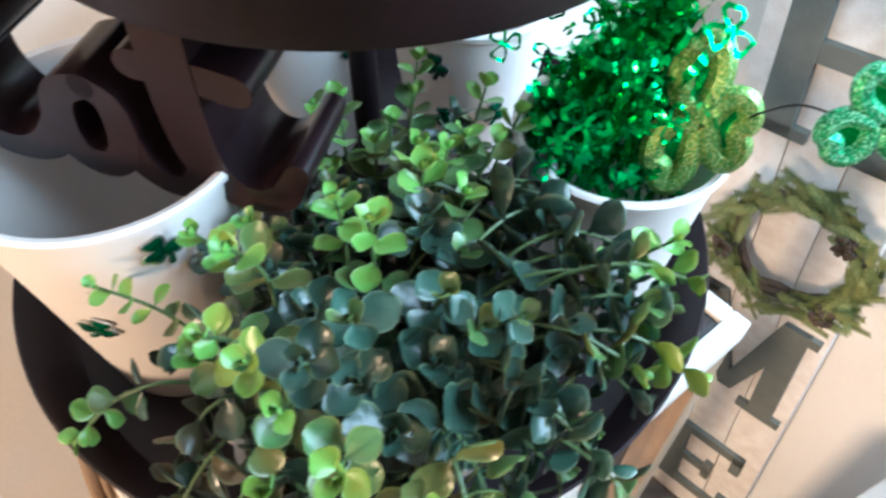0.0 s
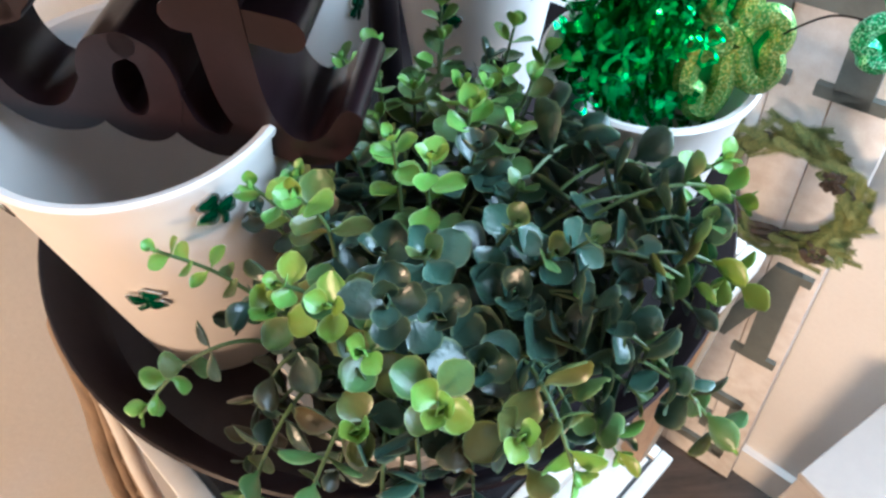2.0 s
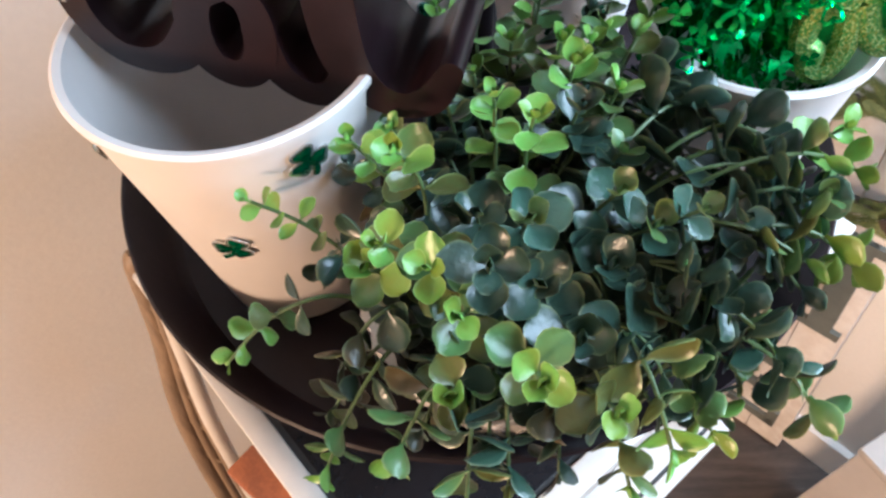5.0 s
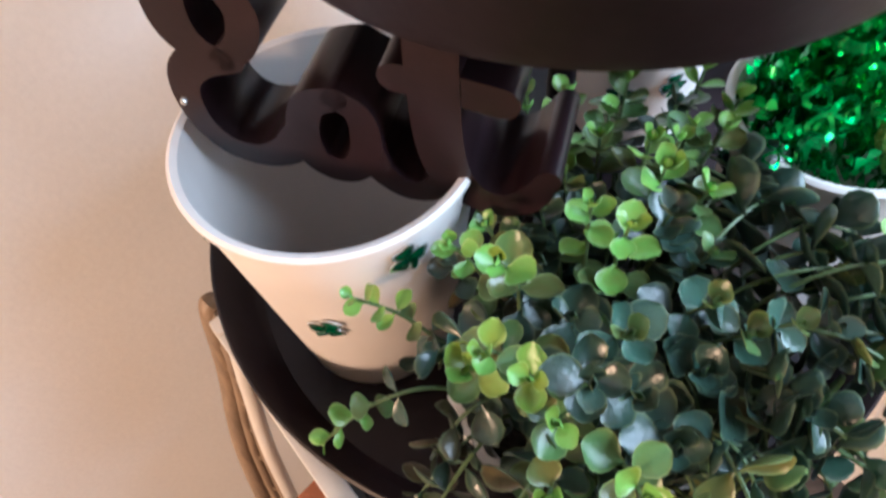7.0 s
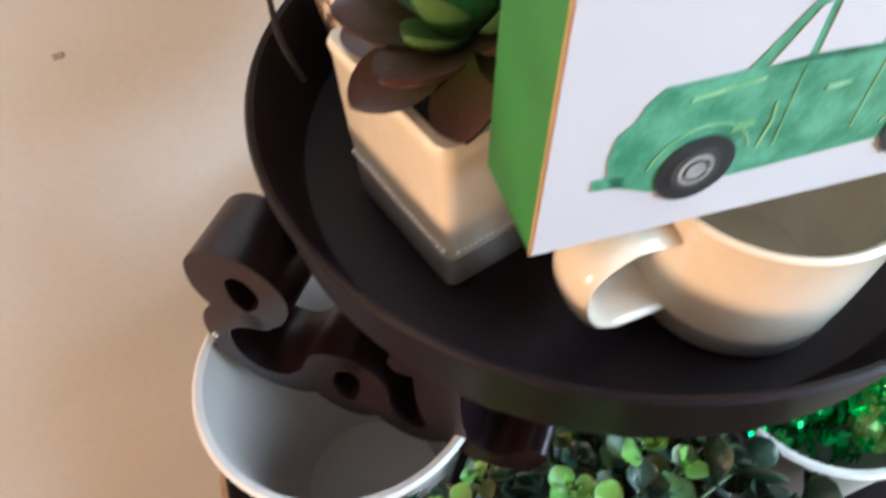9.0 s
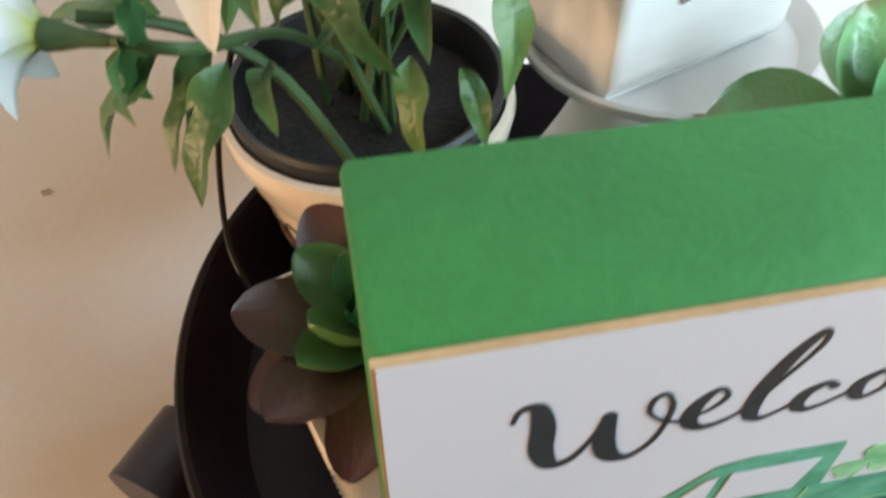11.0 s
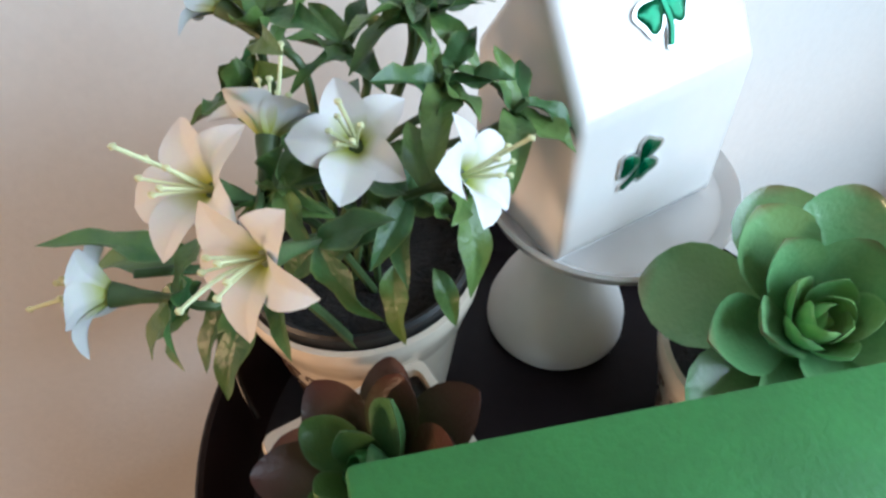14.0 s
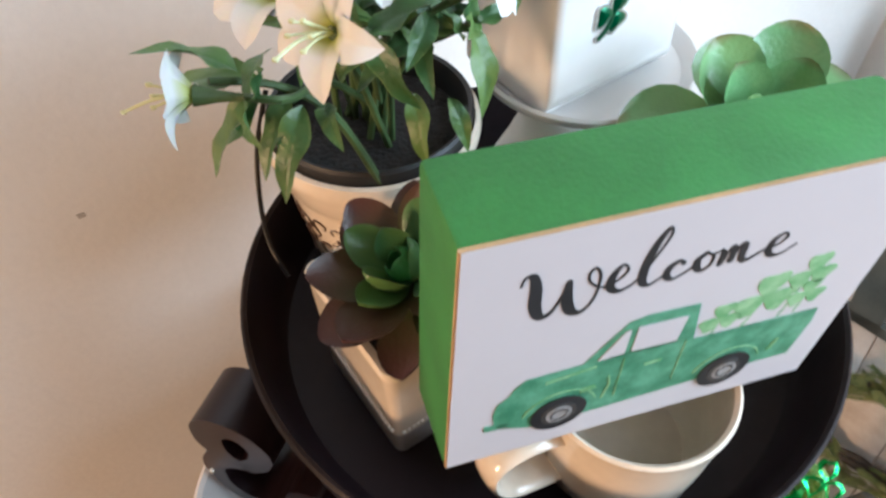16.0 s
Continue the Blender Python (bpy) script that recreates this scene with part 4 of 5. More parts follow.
for cx, cy in ((33.2, 18.2), (93.3, 14.6)):
    printed("arch_print", [arc_pts(cx, cy, 12.4, 0.5, 14, 166)], PALEGREEN, 0.0010)
    printed("spoke_print", [arc_pts(cx, cy, 2.6, 0.7, 0, 340)], GROOVE, 0.0018)
for x in (52.0, 72.5):
    printed("door_line_print", [[(x, 19), (x + 0.25, 19), (x + 0.25, 41), (x, 41)]], PALEGREEN, 0.0010)

# ---------------------------------------------------------------- the mug
mug = thing("mug", pose(0.0455, -0.0562, UPZ, 0, 0, 0), "small cream mug with a grey band at its foot", "mug")
bm = bmesh.new()
lathe(bm, [(0, 0.003), (0.026, 0.003), (0.027, 0), (0.0298, 0.001), (0.0322, 0.005), (0.0332, 0.014)], 56, mi=1)
lathe(bm, [(0.0332, 0.014), (0.0341, 0.024), (0.0350, 0.040), (0.0357, 0.053), (0.0364, 0.0562), (0.0353, 0.0575), (0.0337, 0.0560), (0.0325, 0.040), (0.0310, 0.014), (0.027, 0.006), (0, 0.005)], 56)
part("body", bm, [CREAM, GREYGLAZE], mug)
bm = bmesh.new()
ha = radians(211)
hd = Vector((math.cos(ha), math.sin(ha), 0))
line = smooth_line([hd * 0.0325 + Vector((0, 0, 0.046)), hd * 0.048 + Vector((0, 0, 0.049)), hd * 0.0595 + Vector((0, 0, 0.041)), hd * 0.0590 + Vector((0, 0, 0.026)), hd * 0.050 + Vector((0, 0, 0.016)), hd * 0.0310 + Vector((0, 0, 0.015))], 6)
side = Vector((-hd.y, hd.x, 0))
prev = None
for i, p in enumerate(line):
    d = (line[min(i + 1, len(line) - 1)] - line[max(i - 1, 0)]).normalized()
    nn = d.cross(side).normalized()
    cur = [bm.verts.new(p + side * math.cos(a) * 0.0095 + nn * math.sin(a) * 0.0030) for a in (2 * math.pi * k / 14 for k in range(14))]
    if prev:
        for k in range(14):
            bm.faces.new((prev[k], prev[(k + 1) % 14], cur[(k + 1) % 14], cur[k]))
    prev = cur
part("handle", bm, CREAM, mug)


# ---------------------------------------------------------------- flower pot with white lilies
FX, FY = -0.0715, 0.044
lily = thing("lily_pot", Matrix.Translation((FX, FY, UPZ)), "cream glazed pot with brown scrollwork and white artificial lilies", "flower pot")
bm = bmesh.new()
lathe(bm, [(0, 0.003), (0.030, 0.003), (0.031, 0), (0.034, 0.001), (0.0415, 0.056), (0.0425, 0.060), (0.0445, 0.063), (0.0455, 0.069), (0.0475, 0.074), (0.0485, 0.080), (0.0478, 0.0835), (0.0458, 0.084), (0.0445, 0.080), (0.041, 0.062), (0, 0.060)], 72)
part("pot", bm, CREAM, lily)
bm = bmesh.new()
lathe(bm, [(0.0443, 0.079), (0.0452, 0.0890), (0.0442, 0.0905), (0.0425, 0.0895), (0.0405, 0.076), (0, 0.0745)], 56)
part("liner", bm, BLACKPLASTIC, lily, "black plastic liner")
bm = bmesh.new()
lathe(bm, [(0, 0.0775), (0.02, 0.078), (0.0405, 0.0766)], 40)
part("soil", bm, SOIL, lily)


def scrollwork(parent, radius_at, angles, z0, z1):
    """Brown scrolls painted round a pot."""
    bm = bmesh.new()
    for a0 in angles:
        a0 = radians(a0)
        for k, (du, dv) in enumerate(((0, 0), (0.006, 0.010), (-0.006, 0.012), (0.001, 0.022), (0.007, 0.028), (-0.005, 0.027))):
            pts = []
            for i in range(16):
                t = i / 15
                th, rr = t * 5.2 * (1 if k % 2 else -1) + k, 0.0058 * (1 - 0.75 * t)
                u, v = du + math.cos(th) * rr, dv + math.sin(th) * rr + z0
                v = min(max(v, z0 - 0.004), z1)
                r = radius_at(v) + 0.0002
                pts.append(Vector((math.cos(a0 + u / r) * r, math.sin(a0 + u / r) * r, v)))
            tube(bm, pts, 0.0008, 5, 0.35)
    tagged(part("scrollwork", bm, BROWNINK, parent, "brown painted scrollwork"), kind="stuff")


scrollwork(lily, lambda v: 0.034 + (0.0415 - 0.034) * v / 0.056, (-178, -150, -128, -100, -60), 0.018, 0.052)

def blade(bm, m, length, width, fold=0.35, droop=0.3, wave=0.25, broad=0.42, twist=0.0, rows=10, recurve=0.0):
    """A pointed blade along local x: folded along its midrib, wavy at the edge, bending down towards its tip."""
    rim = bm.verts.layers.float.get("rim") or bm.verts.layers.float.new("rim")
    along = bm.verts.layers.float.get("along") or bm.verts.layers.float.new("along")
    power = math.log(0.5) / math.log(broad)
    prev = None
    for i in range(rows + 1):
        t = i / rows
        w = width / 2 * max(math.sin(math.pi * min(1, t ** power)) ** (0.85 if width < 0.1 else 0.66) if 0 < t < 1 else 0, 0.07 if t < 0.5 else 0.012)
        z = length * (0.22 * t - droop * t * t + recurve * math.sin(math.pi * t) * 0.3)
        cur = []
        for s in (-1, -0.6, -0.15, 0, 0.15, 0.6, 1):
            a = twist * t
            y, h = s * w, abs(s) * fold * w + wave * w * math.sin(t * 10 + (1.3 if s > 0 else 0)) * abs(s) ** 2
            v = bm.verts.new(m @ Vector((t * length, y * math.cos(a) - h * math.sin(a), z + y * math.sin(a) + h * math.cos(a))))
            v[rim], v[along] = abs(s), t
            cur.append(v)
        if prev:
            for k in range(6):
                bm.faces.new((prev[k], prev[k + 1], cur[k + 1], cur[k]))
        prev = cur


def blade_mesh(name, material, *args, **more):
    bm = bmesh.new()
    blade(bm, Matrix(), *args, **more)
    return mesh_of(name, bm, material, angle=100)


LILYLEAVES = [blade_mesh("leaf", LILYLEAF, l, w, f, d, v, 0.42, tw) for l, w, f, d, v, tw in ((0.030, 0.0115, 0.45, 0.45, 0.38, 0.3), (0.025, 0.0105, 0.35, 0.25, 0.42, -0.4), (0.034, 0.0125, 0.30, 0.65, 0.36, 0.6), (0.028, 0.0120, 0.55, 0.15, 0.45, 0.1))]
rng = random.Random(5)
F0 = Vector((FX, FY, UPZ + 0.078))
FLOWERS = [  # where the flower sits, where it looks, size
    ((-0.0565, -0.0345, 1.069), (-0.30, -0.65, 0.40), 0.0175), ((-0.0495, 0.0065, 1.066), (0.05, -0.50, 0.80), 0.0170), ((-0.0225, 0.0040, 1.063), (0.70, -0.10, 0.55), 0.0165),
    ((-0.0765, -0.0180, 1.069), (-0.30, -0.45, 0.60), 0.0190), ((-0.1010, -0.0370, 1.046), (-1.0, -0.25, 0.15), 0.0160), ((-0.0430, 0.0600, 1.092), (0.12, 0.10, 1.0), 0.0150), ((-0.0960, 0.0380, 1.081), (-0.80, 0.20, 0.45), 0.0130), ((-0.0715, 0.0020, 1.068), (-0.10, 0.75, 0.45), 0.0170)]
# stems: where the whorl of leaves at the tip sits, which way the tip grows, how many leaves
WHORLS = [(Vector(p) - Vector(d).normalized() * 0.013, Vector(d), 4) for p, d, s in FLOWERS] + [(Vector(p), Vector(d), n) for p, d, n in (
    ((-0.087, 0.040, 1.078), (0.1, 0.1, 1), 6), ((-0.047, 0.052, 1.078), (0.0, 0.1, 1), 6), ((-0.064, 0.045, 1.068), (-0.3, -0.1, 1), 6), ((-0.034, 0.040, 1.066), (0.3, -0.1, 0.9), 6),
    ((-0.013, 0.050, 1.052), (0.6, 0.1, 0.7), 6), ((-0.093, 0.028, 1.060), (-0.7, -0.2, 0.7), 5), ((-0.064, 0.016, 1.052), (0.0, -0.4, 0.9), 5), ((-0.042, 0.012, 1.042), (0.3, -0.5, 0.8), 5),
    ((-0.024, 0.022, 1.040), (0.7, -0.3, 0.6), 4))]


def place_leaf(me, at, way, up, k):
    ob = new("leaf", me)
    ob.parent = lily
    ob.matrix_world = aim(at, way, up, rng.uniform(-0.25, 0.25)) @ Matrix.Diagonal((k, k, k, 1))


for n, (end, way, leaves) in enumerate(WHORLS):
    way = way.normalized()
    start = F0 + Vector((rng.uniform(-0.014, 0.014), rng.uniform(-0.014, 0.014), 0))
    line = smooth_line([start, start.lerp(end, 0.45) + Vector((0, 0, 0.012)), end - way * 0.014, end, end + way * 0.012 if n < len(FLOWERS) else end + way * 0.002], 5)
    bm = bmesh.new()
    tube(bm, line, 0.0016, 7, 0.75)
    part("stem", bm, STEM, lily).matrix_parent_inverse = lily.matrix_world.inverted()
    side = way.orthogonal().normalized()
    for k in range(leaves):
        outw = Matrix.Rotation(2 * math.pi * k / leaves + n * 1.3 + rng.uniform(-0.25, 0.25), 3, way) @ side
        place_leaf(rng.choice(LILYLEAVES), end - way * rng.uniform(0.0, 0.006), outw + way * (rng.uniform(-0.25, 0.15) if n < len(FLOWERS) else rng.uniform(0.15, 0.9)), way + Vector((0, 0, 0.5)), rng.uniform(0.62, 0.9))
    for f in (0.68,) if n % 2 else ():
        i = int(f * (len(line) - 1))
        d = (line[i + 1] - line[i]).normalized()
        outw = Matrix.Rotation(n * 2.1 + f * 9, 3, d) @ d.orthogonal().normalized()
        place_leaf(rng.choice(LILYLEAVES), line[i], outw + d * 0.35, d + Vector((0, 0, 0.9)), rng.uniform(0.7, 0.95))
# the sprig that leans out over the pot's edge, its leaves hanging, and leaves drooping over the soil
for at, way, k in (((-0.094, -0.022, 1.044), (-0.6, -0.35, 0.75), 0.85), ((-0.090, -0.018, 1.040), (-0.8, -0.2, 0.1), 0.95), ((-0.088, -0.022, 1.036), (-0.55, -0.55, -0.45), 0.95), ((-0.080, -0.018, 1.033), (-0.25, -0.75, -0.40), 0.8), ((-0.075, -0.022, 1.033), (-0.10, -0.75, -0.50), 0.9),
                   ((-0.070, -0.016, 1.028), (0.25, -0.55, 0.2), 0.6), ((-0.044, 0.008, 1.018), (0.15, -0.55, -0.45), 0.75), ((-0.033, 0.014, 1.012), (0.45, -0.40, -0.45), 0.6)):
    place_leaf(LILYLEAVES[2], at, way, Vector((way[0] * 0.3, way[1] * 0.3 - 0.2, 1.0)), k)
bm = bmesh.new()
tube(bm, smooth_line([(-0.058, 0.004, UPZ + 0.079), (-0.070, -0.008, 1.018), (-0.084, -0.018, 1.037), (-0.100, -0.030, 1.046)], 6), 0.0018, 7, 0.7)
part("stem", bm, STEM, lily).matrix_parent_inverse = lily.matrix_world.inverted()

PETALS = [blade_mesh("petal", PETAL, 1.0, w, f, d, 0.05, 0.50, tw, recurve=0.5) for w, f, d, tw in ((0.72, 0.28, 0.20, 0.0), (0.66, 0.34, 0.34, 0.15), (0.78, 0.22, 0.10, -0.12))]
for at, way, s in FLOWERS:
    at, d = Vector(at), Vector(way).normalized()
    sd = d.orthogonal().normalized()
    fl = new("flower")
    fl.empty_display_size = 0.01
    fl.parent = lily
    fl.matrix_parent_inverse = lily.matrix_world.inverted()
    fl["label"] = "white star-shaped lily flower with a yellow-green throat"
    for k in range(5):
        r = Matrix.Rotation(2 * math.pi * k / 5 + at.x * 50 + rng.uniform(-0.12, 0.12), 3, d) @ sd
        ob = new("petal", rng.choice(PETALS))
        ob.parent = fl
        q = s * rng.uniform(0.92, 1.08)
        ob.matrix_world = aim(at + r * 0.0010 - d * (0.0006 if k % 2 else 0), r * 0.90 + d * (0.42 if k % 2 else 0.30), d, rng.uniform(-0.12, 0.12)) @ Matrix.Diagonal((q, q, q, 1))
    bm = bmesh.new()
    lathe(bm, [(0.0014, -0.011), (0.0019, -0.006), (0.0030, -0.0015), (0.0034, 0.0010), (0.0020, 0.0012), (0, 0.0004)], 12, aim(at, d) @ Matrix.Rotation(radians(90), 4, "Y"))
    part("calyx", bm, STEM, fl, "green calyx")
    for k in range(6):
        bm = bmesh.new()
        r = Matrix.Rotation(2 * math.pi * k / 6 + 0.4, 3, d) @ sd
        reach = s * (1.4 if k == 0 else rng.uniform(0.75, 0.95))
        bend = Vector((0, 0, -0.25 if d.z < 0.5 else 0.1)) * reach
        line = smooth_line([at, at + d * reach * 0.5 + r * s * 0.10, at + d * reach + r * s * (0.10 if k == 0 else 0.24) + bend * (1 if k == 0 else 0.3)], 5)
        tube(bm, line, 0.00045 if k else 0.0006, 6, 0.85)
        bmesh.ops.create_icosphere(bm, subdivisions=1, radius=0.0011, matrix=Matrix.Translation(line[-1]) @ Matrix.Diagonal((1.0, 0.8, 0.8, 1)))
        part("stamen", bm, STAMEN, fl)
bm = bmesh.new()
tube(bm, smooth_line([(-0.118, 0.045, 0.985), (-0.1215, 0.030, 0.965), (-0.121, 0.018, 0.945), (-0.115, 0.004, 0.930), (-0.105, -0.006, 0.920)], 6), 0.0012, 8)
part("bail_wire", bm, WIRE, lily, "thin black wire handle").matrix_parent_inverse = lily.matrix_world.inverted()


# ---------------------------------------------------------------- succulents
def rosette(parent, centre, axis, rings, meshes, seed):
    r0 = random.Random(seed)
    d = Vector(axis).normalized()
    sd = d.orthogonal().normalized()
    for n, elev, k, off, bank in rings:
        for i in range(n):
            r = Matrix.Rotation(2 * math.pi * (i + off) / n + r0.uniform(-0.12, 0.12), 3, d) @ sd
            e = radians(elev + r0.uniform(-7, 7))
            direction = r * math.cos(e) + d * math.sin(e)
            ob = new("leaf", r0.choice(meshes[bank]))
            ob.parent = parent
            ob.matrix_parent_inverse = parent.matrix_world.inverted()
            s = k * r0.uniform(0.9, 1.1)
            ob.matrix_world = aim(Vector(centre) + r * 0.002, direction, d, r0.uniform(-0.15, 0.15)) @ Matrix.Diagonal((s, s, s, 1))


def spoon_mesh(material, length, width, hollow=0.3, thick=0.2, curl=0.15, broad=0.62):
    """A fleshy leaf: spoon-shaped, broad towards a blunt end with a small point, thick in its middle."""
    bm = bmesh.new()
    rim, along = bm.verts.layers.float.new("rim"), bm.verts.layers.float.new("along")
    power = math.log(0.5) / math.log(broad)
    prev, n = None, 12
    for i in range(n + 1):
        t = (1 - math.cos(math.pi * i / n)) / 2
        w = width / 2 * max(math.sin(math.pi * t ** power) ** 0.60 if 0 < t < 1 else 0, 0.22 if t < 0.3 else 0.03)
        z = curl * length * (t * t - 0.2 * t)
        body = thick * width * math.sin(math.pi * (0.10 + 0.82 * t)) ** 0.8
        cur = []
        for s in (-1, -0.8, -0.4, 0, 0.4, 0.8, 1):
            cur.append((t * length, s * w, z + hollow * w * s * s, abs(s)))
        for s in (0.8, 0.4, 0, -0.4, -0.8):
            cur.append((t * length, s * w, z + hollow * w * s * s - body * (1 - s * s) ** 0.6, 0.0))
        row = []
        for x, y, h, e in cur:
            v = bm.verts.new((x, y, h))
            v[rim], v[along] = e, t
            row.append(v)
        if prev:
            for k in range(12):
                bm.faces.new((prev[k], prev[(k + 1) % 12], row[(k + 1) % 12], row[k]))
        prev = row
    bm.faces.new(prev)
    return mesh_of("leaf", bm, material, angle=100)


RED = {"red": [spoon_mesh(SUCCRED, 0.036, 0.0215, 0.20, 0.20, 0.20, 0.60), spoon_mesh(SUCCRED, 0.033, 0.020, 0.25, 0.22, 0.25, 0.58)], "green": [spoon_mesh(SUCCGREEN, 0.030, 0.0185, 0.3, 0.22, 0.25, 0.58)], "bright": [spoon_mesh(SUCCBRIGHT, 0.017, 0.0105, 0.35, 0.25, 0.3, 0.58)]}
SQ = Matrix.Translation((-0.0410, -0.031, UPZ)) @ pose(0, 0, 0, 0, 0, 43)
square = thing("square_pot", SQ, "square cream pot with a bronze and green succulent", "succulent pot")


def square_rings(bm, rows, m=Matrix(), mi=0):
    prev = None
    for h, z, c in rows:
        pts = []
        for sx, sy in ((1, 1), (-1, 1), (-1, -1), (1, -1)):
            for k in range(4):
                a = math.atan2(sy, sx) - math.pi / 4 + math.pi / 2 * k / 3
                pts.append((sx * (h - c) + math.cos(a) * c, sy * (h - c) + math.sin(a) * c, z))
        cur = [bm.verts.new(m @ Vector(p)) for p in pts]
        if prev:
            for i in range(16):
                bm.faces.new((prev[i], prev[(i + 1) % 16], cur[(i + 1) % 16], cur[i])).material_index = mi
        else:
            bm.faces.new(cur[::-1]).material_index = mi
        prev = cur
    bm.faces.new(prev).material_index = mi


bm = bmesh.new()
square_rings(bm, [(0.0285, 0, 0.003), (0.0300, 0.002, 0.004), (0.0300, 0.0155, 0.004)], mi=1)
square_rings(bm, [(0.0300, 0.0158, 0.004), (0.0308, 0.030, 0.004), (0.0318, 0.060, 0.005), (0.0325, 0.064, 0.005), (0.0315, 0.066, 0.004), (0.0285, 0.066, 0.004), (0.028, 0.060, 0.004)])
part("pot", bm, [CREAM, GREYGLAZE], square)
bm = bmesh.new()
for sx, sy in ((-1, 0), (0, -1)):
    for i in range(26):
        t = -0.027 + 0.054 * i / 25
        c = Vector((-0.0303, t, 0.0195)) if sx else Vector((t, -0.0303, 0.0195))
        bmesh.ops.create_icosphere(bm, subdivisions=1, radius=0.0011, matrix=Matrix.Translation(c))
tagged(part("beading", bm, CERAMIC, square, "fine white beaded line"), kind="stuff")
bm = bmesh.new()
box(bm, -0.0275, -0.0275, 0.058, 0.0275, 0.0275, 0.0625)
part("soil", bm, SOIL, square)
rosette(square, (-0.0390, -0.0395, 0.9730), (-0.34, -0.30, 1), [(8, -3, 1.10, 0.0, "red"), (6, 20, 1.0, 0.45, "red"), (4, 40, 0.90, 0.2, "green"), (3, 60, 0.80, 0.6, "green"), (4, 74, 0.95, 0, "bright")], RED, 3)

PALE = {"big": [spoon_mesh(SUCCPALE, 0.048, 0.032, 0.35, 0.13, 0.25, 0.64), spoon_mesh(SUCCPALE, 0.044, 0.029, 0.45, 0.13, 0.3, 0.64)], "small": [spoon_mesh(SUCCTIP, 0.022, 0.0135, 0.4, 0.16, 0.35, 0.6)], "dark": [spoon_mesh(SUCCPALE, 0.052, 0.036, 0.25, 0.13, 0.1, 0.64)]}
rp = thing("succulent_pot", Matrix.Translation((0.0880, 0.0480, UPZ)), "round cream pot with a large pale green succulent", "succulent pot")
bm = bmesh.new()
lathe(bm, [(0, 0.003), (0.026, 0.003), (0.027, 0), (0.030, 0.001), (0.037, 0.045), (0.040, 0.050), (0.0415, 0.060), (0.041, 0.064), (0.0385, 0.064), (0.037, 0.056), (0, 0.054)], 64)
part("pot", bm, CREAM, rp)
bm = bmesh.new()
lathe(bm, [(0, 0.058), (0.037, 0.0565)], 32)
part("soil", bm, SOIL, rp)
scrollwork(rp, lambda v: 0.030 + 0.007 * v / 0.045, (-178, -140, -100, -60), 0.010, 0.044)
rosette(rp, (0.092, 0.042, 0.978), (0.06, -0.42, 1), [(6, -8, 1.0, 0.1, "dark"), (6, 14, 1.0, 0.5, "big"), (5, 36, 0.86, 0.2, "big"), (5, 52, 1.15, 0.5, "small"), (5, 68, 0.95, 0, "small"), (4, 80, 0.65, 0.3, "small")], PALE, 8)

# ---------------------------------------------------------------- cake stand and ceramic house
stand = thing("cake_stand", Matrix.Translation((0.0065, 0.0900, UPZ)), "matt white pedestal stand with a round plate", "cake stand")
bm = bmesh.new()
lathe(bm, [(0, 0.001), (0.0315, 0.0), (0.0332, 0.003), (0.0325, 0.011), (0.0275, 0.025), (0.0205, 0.040), (0.0150, 0.054), (0.0135, 0.064), (0.017, 0.0725), (0, 0.0725)], 56)
part("foot", bm, WHITE, stand)
bm = bmesh.new()
lathe(bm, [(0, 0.0727), (0.034, 0.0730), (0.046, 0.0745), (0.0520, 0.0790), (0.0532, 0.0830), (0.0522, 0.0845), (0.0505, 0.0830), (0.046, 0.0785), (0.034, 0.0776), (0, 0.0770)], 64, Matrix.Translation((0.0140, 0.0130, 0)))
part("plate", bm, CERAMIC, stand)

ER, EB = Vector((0.723, 0.691, 0)).normalized(), Vector((-0.691, 0.723, 0)).normalized()
HOUSE = Matrix.Translation((0.0051, 0.0540, UPZ + 0.0775)) @ Matrix((ER, EB, Vector((0, 0, 1)))).transposed().to_4x4()     # x along the front, y to the back, z up
house = thing("ceramic_house", HOUSE, "glossy white ceramic house with green shamrock stickers on the stand", "ceramic house")
HW, HD, HE, HR = 0.077, 0.061, 0.0700, 0.1155      # front, depth, eaves, ridge
bm = bmesh.new()
ends = []
for x in (0, HW):
    ends.append([bm.verts.new((x, y, z)) for y, z in ((0.004, 0), (HD - 0.004, 0), (HD, 0.008), (HD, HE), (HD / 2, HR), (0, HE), (0, 0.008))])
for i in range(7):
    j = (i + 1) % 7
    bm.faces.new((ends[0][i], ends[0][j], ends[1][j], ends[1][i]))
bm.faces.new(ends[0][::-1])
bm.faces.new(ends[1])
bmesh.ops.recalc_face_normals(bm, faces=bm.faces[:])
bmesh.ops.bevel(bm, geom=[e for e in bm.edges if e.calc_length() > 0.02], offset=0.0042, segments=4, affect="EDGES", profile=0.5)
part("body", bm, CERAMIC, house)
sticker(house, Matrix.Translation((0.0300, -0.0003, 0.0445)) @ pose(0, 0, 0, 90, 0, 0) @ Matrix.Rotation(radians(-30), 4, "Z"), 0.0105)
slope = math.degrees(math.atan2(HR - HE, HD / 2))
sticker(house, Matrix.Translation((0.0400, 0.0160, HE + 0.0160 * (HR - HE) / (HD / 2) + 0.0006)) @ pose(0, 0, 0, slope, 0, 0) @ Matrix.Rotation(radians(6), 4, "Z"), 0.0125)

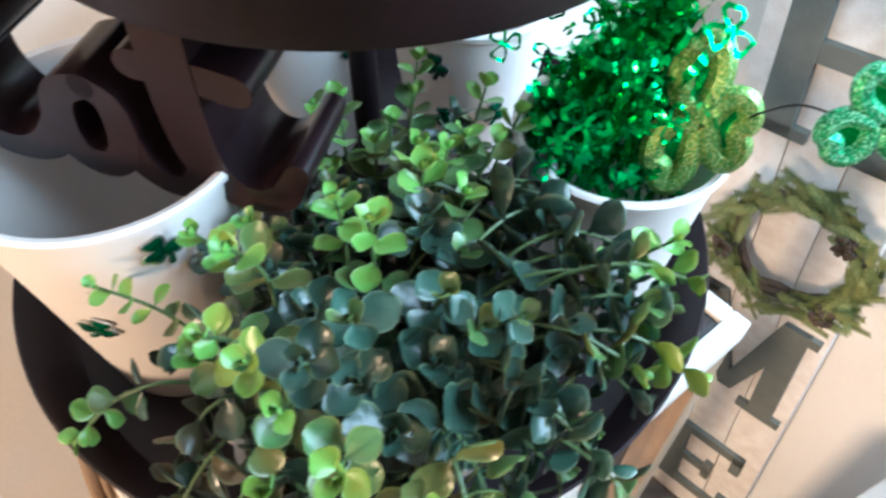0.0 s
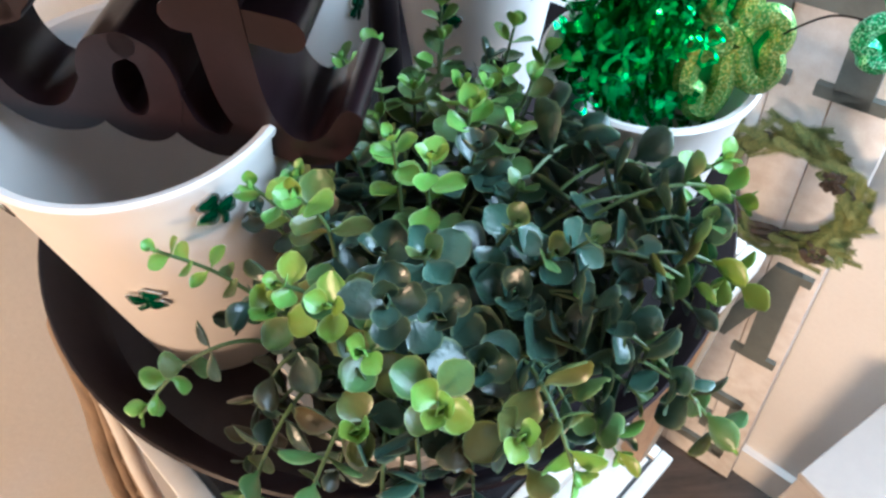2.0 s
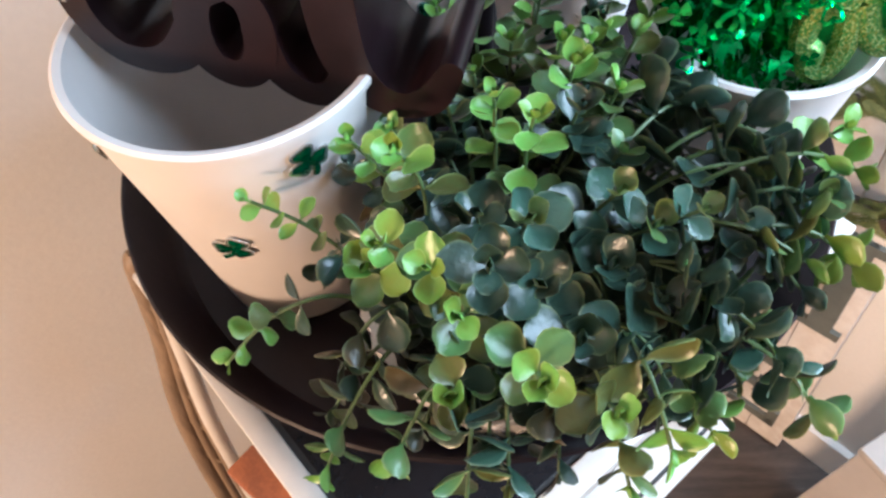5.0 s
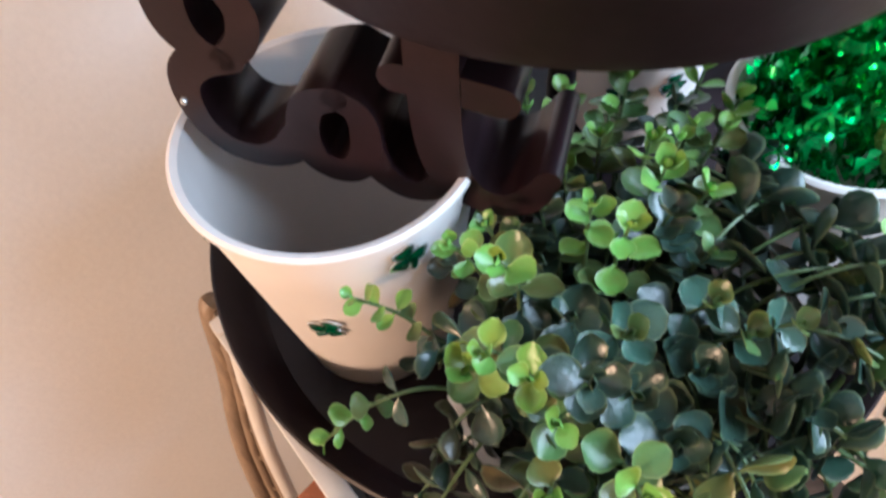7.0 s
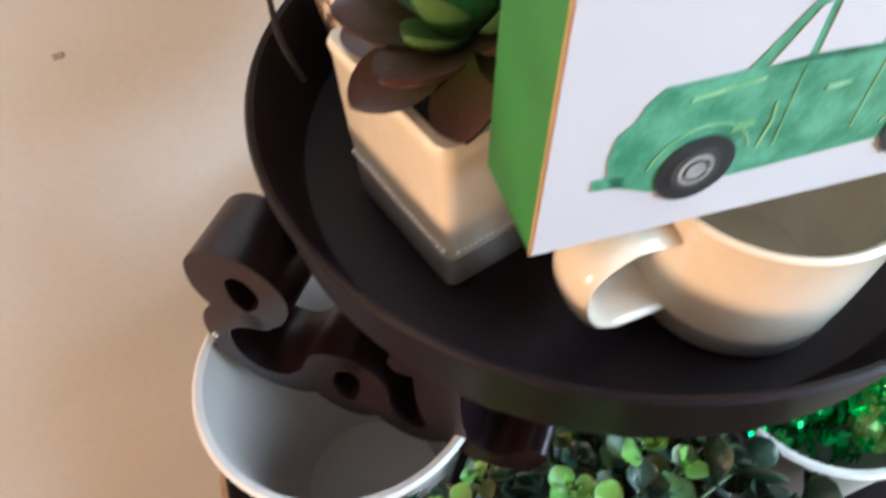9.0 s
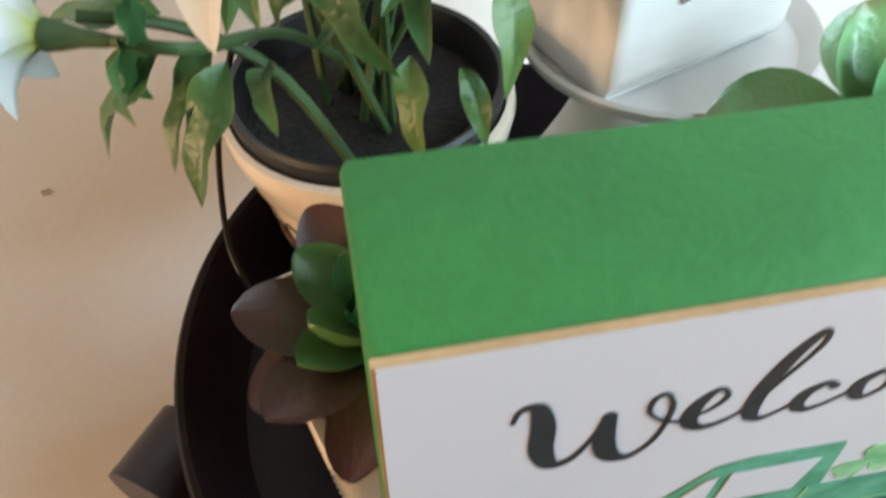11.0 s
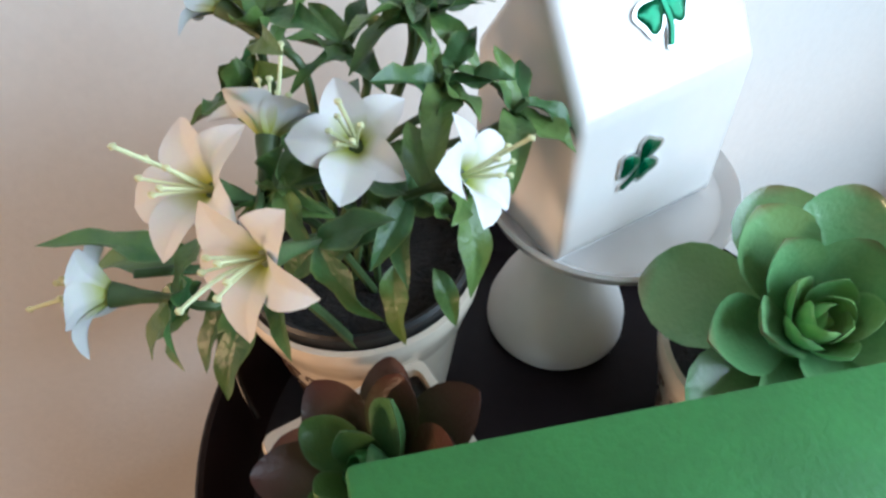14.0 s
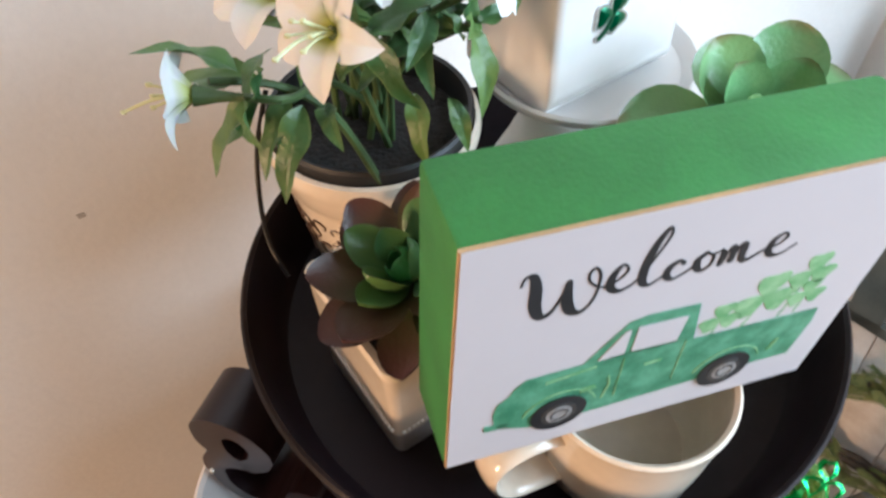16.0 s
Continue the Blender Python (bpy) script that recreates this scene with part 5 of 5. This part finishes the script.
# ---------------------------------------------------------------- the tall sign against the side wall
SIGN = Q45 @ Matrix.Translation((0.549, -0.146, FLOOR)) @ pose(0, 0, 0, 90, 0, -90) @ Matrix.Translation((0.040, 0, 0)) @ pose(0, 0, 0, 0, 0, 6)      # x along the wall to the right, y up, z into the room
SW, SH = 0.104, 1.30
sign = thing("porch_sign", SIGN, "tall whitewashed wooden sign with grey letters leaning by the wall", "sign")
for k in range(3):
    bm = bmesh.new()
    x0 = -SW + 2 * SW * k / 3
    box(bm, x0 + 0.0006, 0.0, -0.03, x0 + 2 * SW / 3 - 0.0006, SH, -0.008, bevel=0.0015)
    part("board", bm, SIGNBOARD, sign)


def block_letter(name, bars, y0, h, w):
    bm = bmesh.new()
    for n, pts in enumerate(bars):
        poly(bm, [((x - 0.5) * w, y0 + y * h) for x, y in pts], -0.008, 0.002 - 0.0004 * (n % 3))
    part(name, bm, SIGNLETTER, sign, "raised grey letter", smooth=False)


def bar(x0, y0, x1, y1):
    return [(x0, y0), (x1, y0), (x1, y1), (x0, y1)]


LW = 0.186
block_letter("letter_h", [bar(0.1, 0, 0.32, 1), bar(0.68, 0, 0.9, 1), bar(0.3, 0.44, 0.7, 0.55), bar(0.0, 0, 0.42, 0.07), bar(0.58, 0, 1, 0.07), bar(0.0, 0.93, 0.42, 1), bar(0.58, 0.93, 1, 1)], 0.902, 0.225, LW)
block_letter("letter_m", [bar(0.08, 0, 0.24, 1), bar(0.74, 0, 0.94, 1), [(0.08, 1), (0.28, 1), (0.56, 0.12), (0.44, 0.12)], [(0.74, 1), (0.94, 1), (0.56, 0.12), (0.44, 0.12)], bar(0, 0, 0.34, 0.07), bar(0.64, 0, 1.02, 0.07), bar(0.0, 0.93, 0.24, 1), bar(0.76, 0.93, 1.02, 1)], 0.404, 0.222, LW)
block_letter("letter_e", [bar(0.14, 0, 0.38, 1), bar(0.05, 0.0, 0.92, 0.1), bar(0.05, 0.9, 0.92, 1), bar(0.3, 0.46, 0.68, 0.55), bar(0.82, 0, 0.92, 0.26), bar(0.82, 0.74, 0.92, 1), bar(0.6, 0.38, 0.68, 0.63)], 0.07, 0.20, LW)
rng = random.Random(21)
wreath = thing("wreath", SIGN @ Matrix.Translation((0.022, 0.765, 0.012)), "small green pine wreath hung on the sign as a letter", "wreath")
bm = bmesh.new()
for k in range(4):
    tube(bm, [(math.cos(a) * (0.078 + 0.008 * math.sin(3 * a + k)), math.sin(a) * (0.078 + 0.008 * math.cos(4 * a + k)), 0.004 * math.sin(5 * a + 2 * k)) for a in (2 * math.pi * i / 40 for i in range(41))], 0.005, 6)
part("ring", bm, TWIG, wreath, "brown twig ring")
bm = bmesh.new()
for n in range(120):
    a = rng.uniform(0, 2 * math.pi)
    r = rng.uniform(0.066, 0.098)
    p = Vector((math.cos(a) * r, math.sin(a) * r, rng.uniform(0.0, 0.022)))
    d = Vector((-math.sin(a), math.cos(a), 0)) * rng.choice((1, 1, -1)) + Vector((math.cos(a), math.sin(a), 0)) * rng.uniform(-0.5, 0.9) + Vector((0, 0, rng.uniform(0, 0.35)))
    d.normalize()
    flat = Vector((rng.uniform(-0.4, 0.4), rng.uniform(-0.4, 0.4), 1))
    sd = d.cross(flat).normalized()
    for k in range(14):
        q = p + d * 0.0030 * k
        for sg in (-1, 1):
            w = (sd * sg * 0.8 + d * 0.75).normalized()
            l, th = 0.014 * (1 - 0.035 * k), d.cross(flat).cross(w).normalized() * 0.0002 + w.cross(flat).normalized() * 0.0016
            bm.faces.new([bm.verts.new(q + th), bm.verts.new(q + w * l), bm.verts.new(q - th)])
tagged(part("needles", bm, NEEDLE, wreath), kind="stuff")
for a in (48, -38, 200):
    bm = bmesh.new()
    for k in range(26):
        q = Vector((rng.uniform(-0.013, 0.013), rng.uniform(-0.013, 0.013), rng.uniform(0.016, 0.030)))
        bmesh.ops.create_icosphere(bm, subdivisions=1, radius=rng.uniform(0.003, 0.006), matrix=Matrix.Translation(Vector((math.cos(radians(a)) * 0.084, math.sin(radians(a)) * 0.084, 0)) + q) @ Matrix.Diagonal((1, 1, 0.6, 1)))
    tagged(part("cone_cluster", bm, TWIG, wreath, "dark brown cone cluster"), kind="stuff")

# pale cabinet on the floor beyond the sign
cab = thing("white_cabinet", pose(0.463, 0.006, FLOOR, 0, 0, 29.5), "plain pale painted cabinet standing on the floor", "cabinet")
bm = bmesh.new()
box(bm, 0.003, -0.40, 0, 0.19, -0.003, 0.545, bevel=0.004)
part("body", bm, BEIGE, cab)
bm = bmesh.new()
box(bm, 0.0, -0.403, 0.5455, 0.193, 0.0, 0.562, bevel=0.004)
part("top", bm, BEIGE, cab)
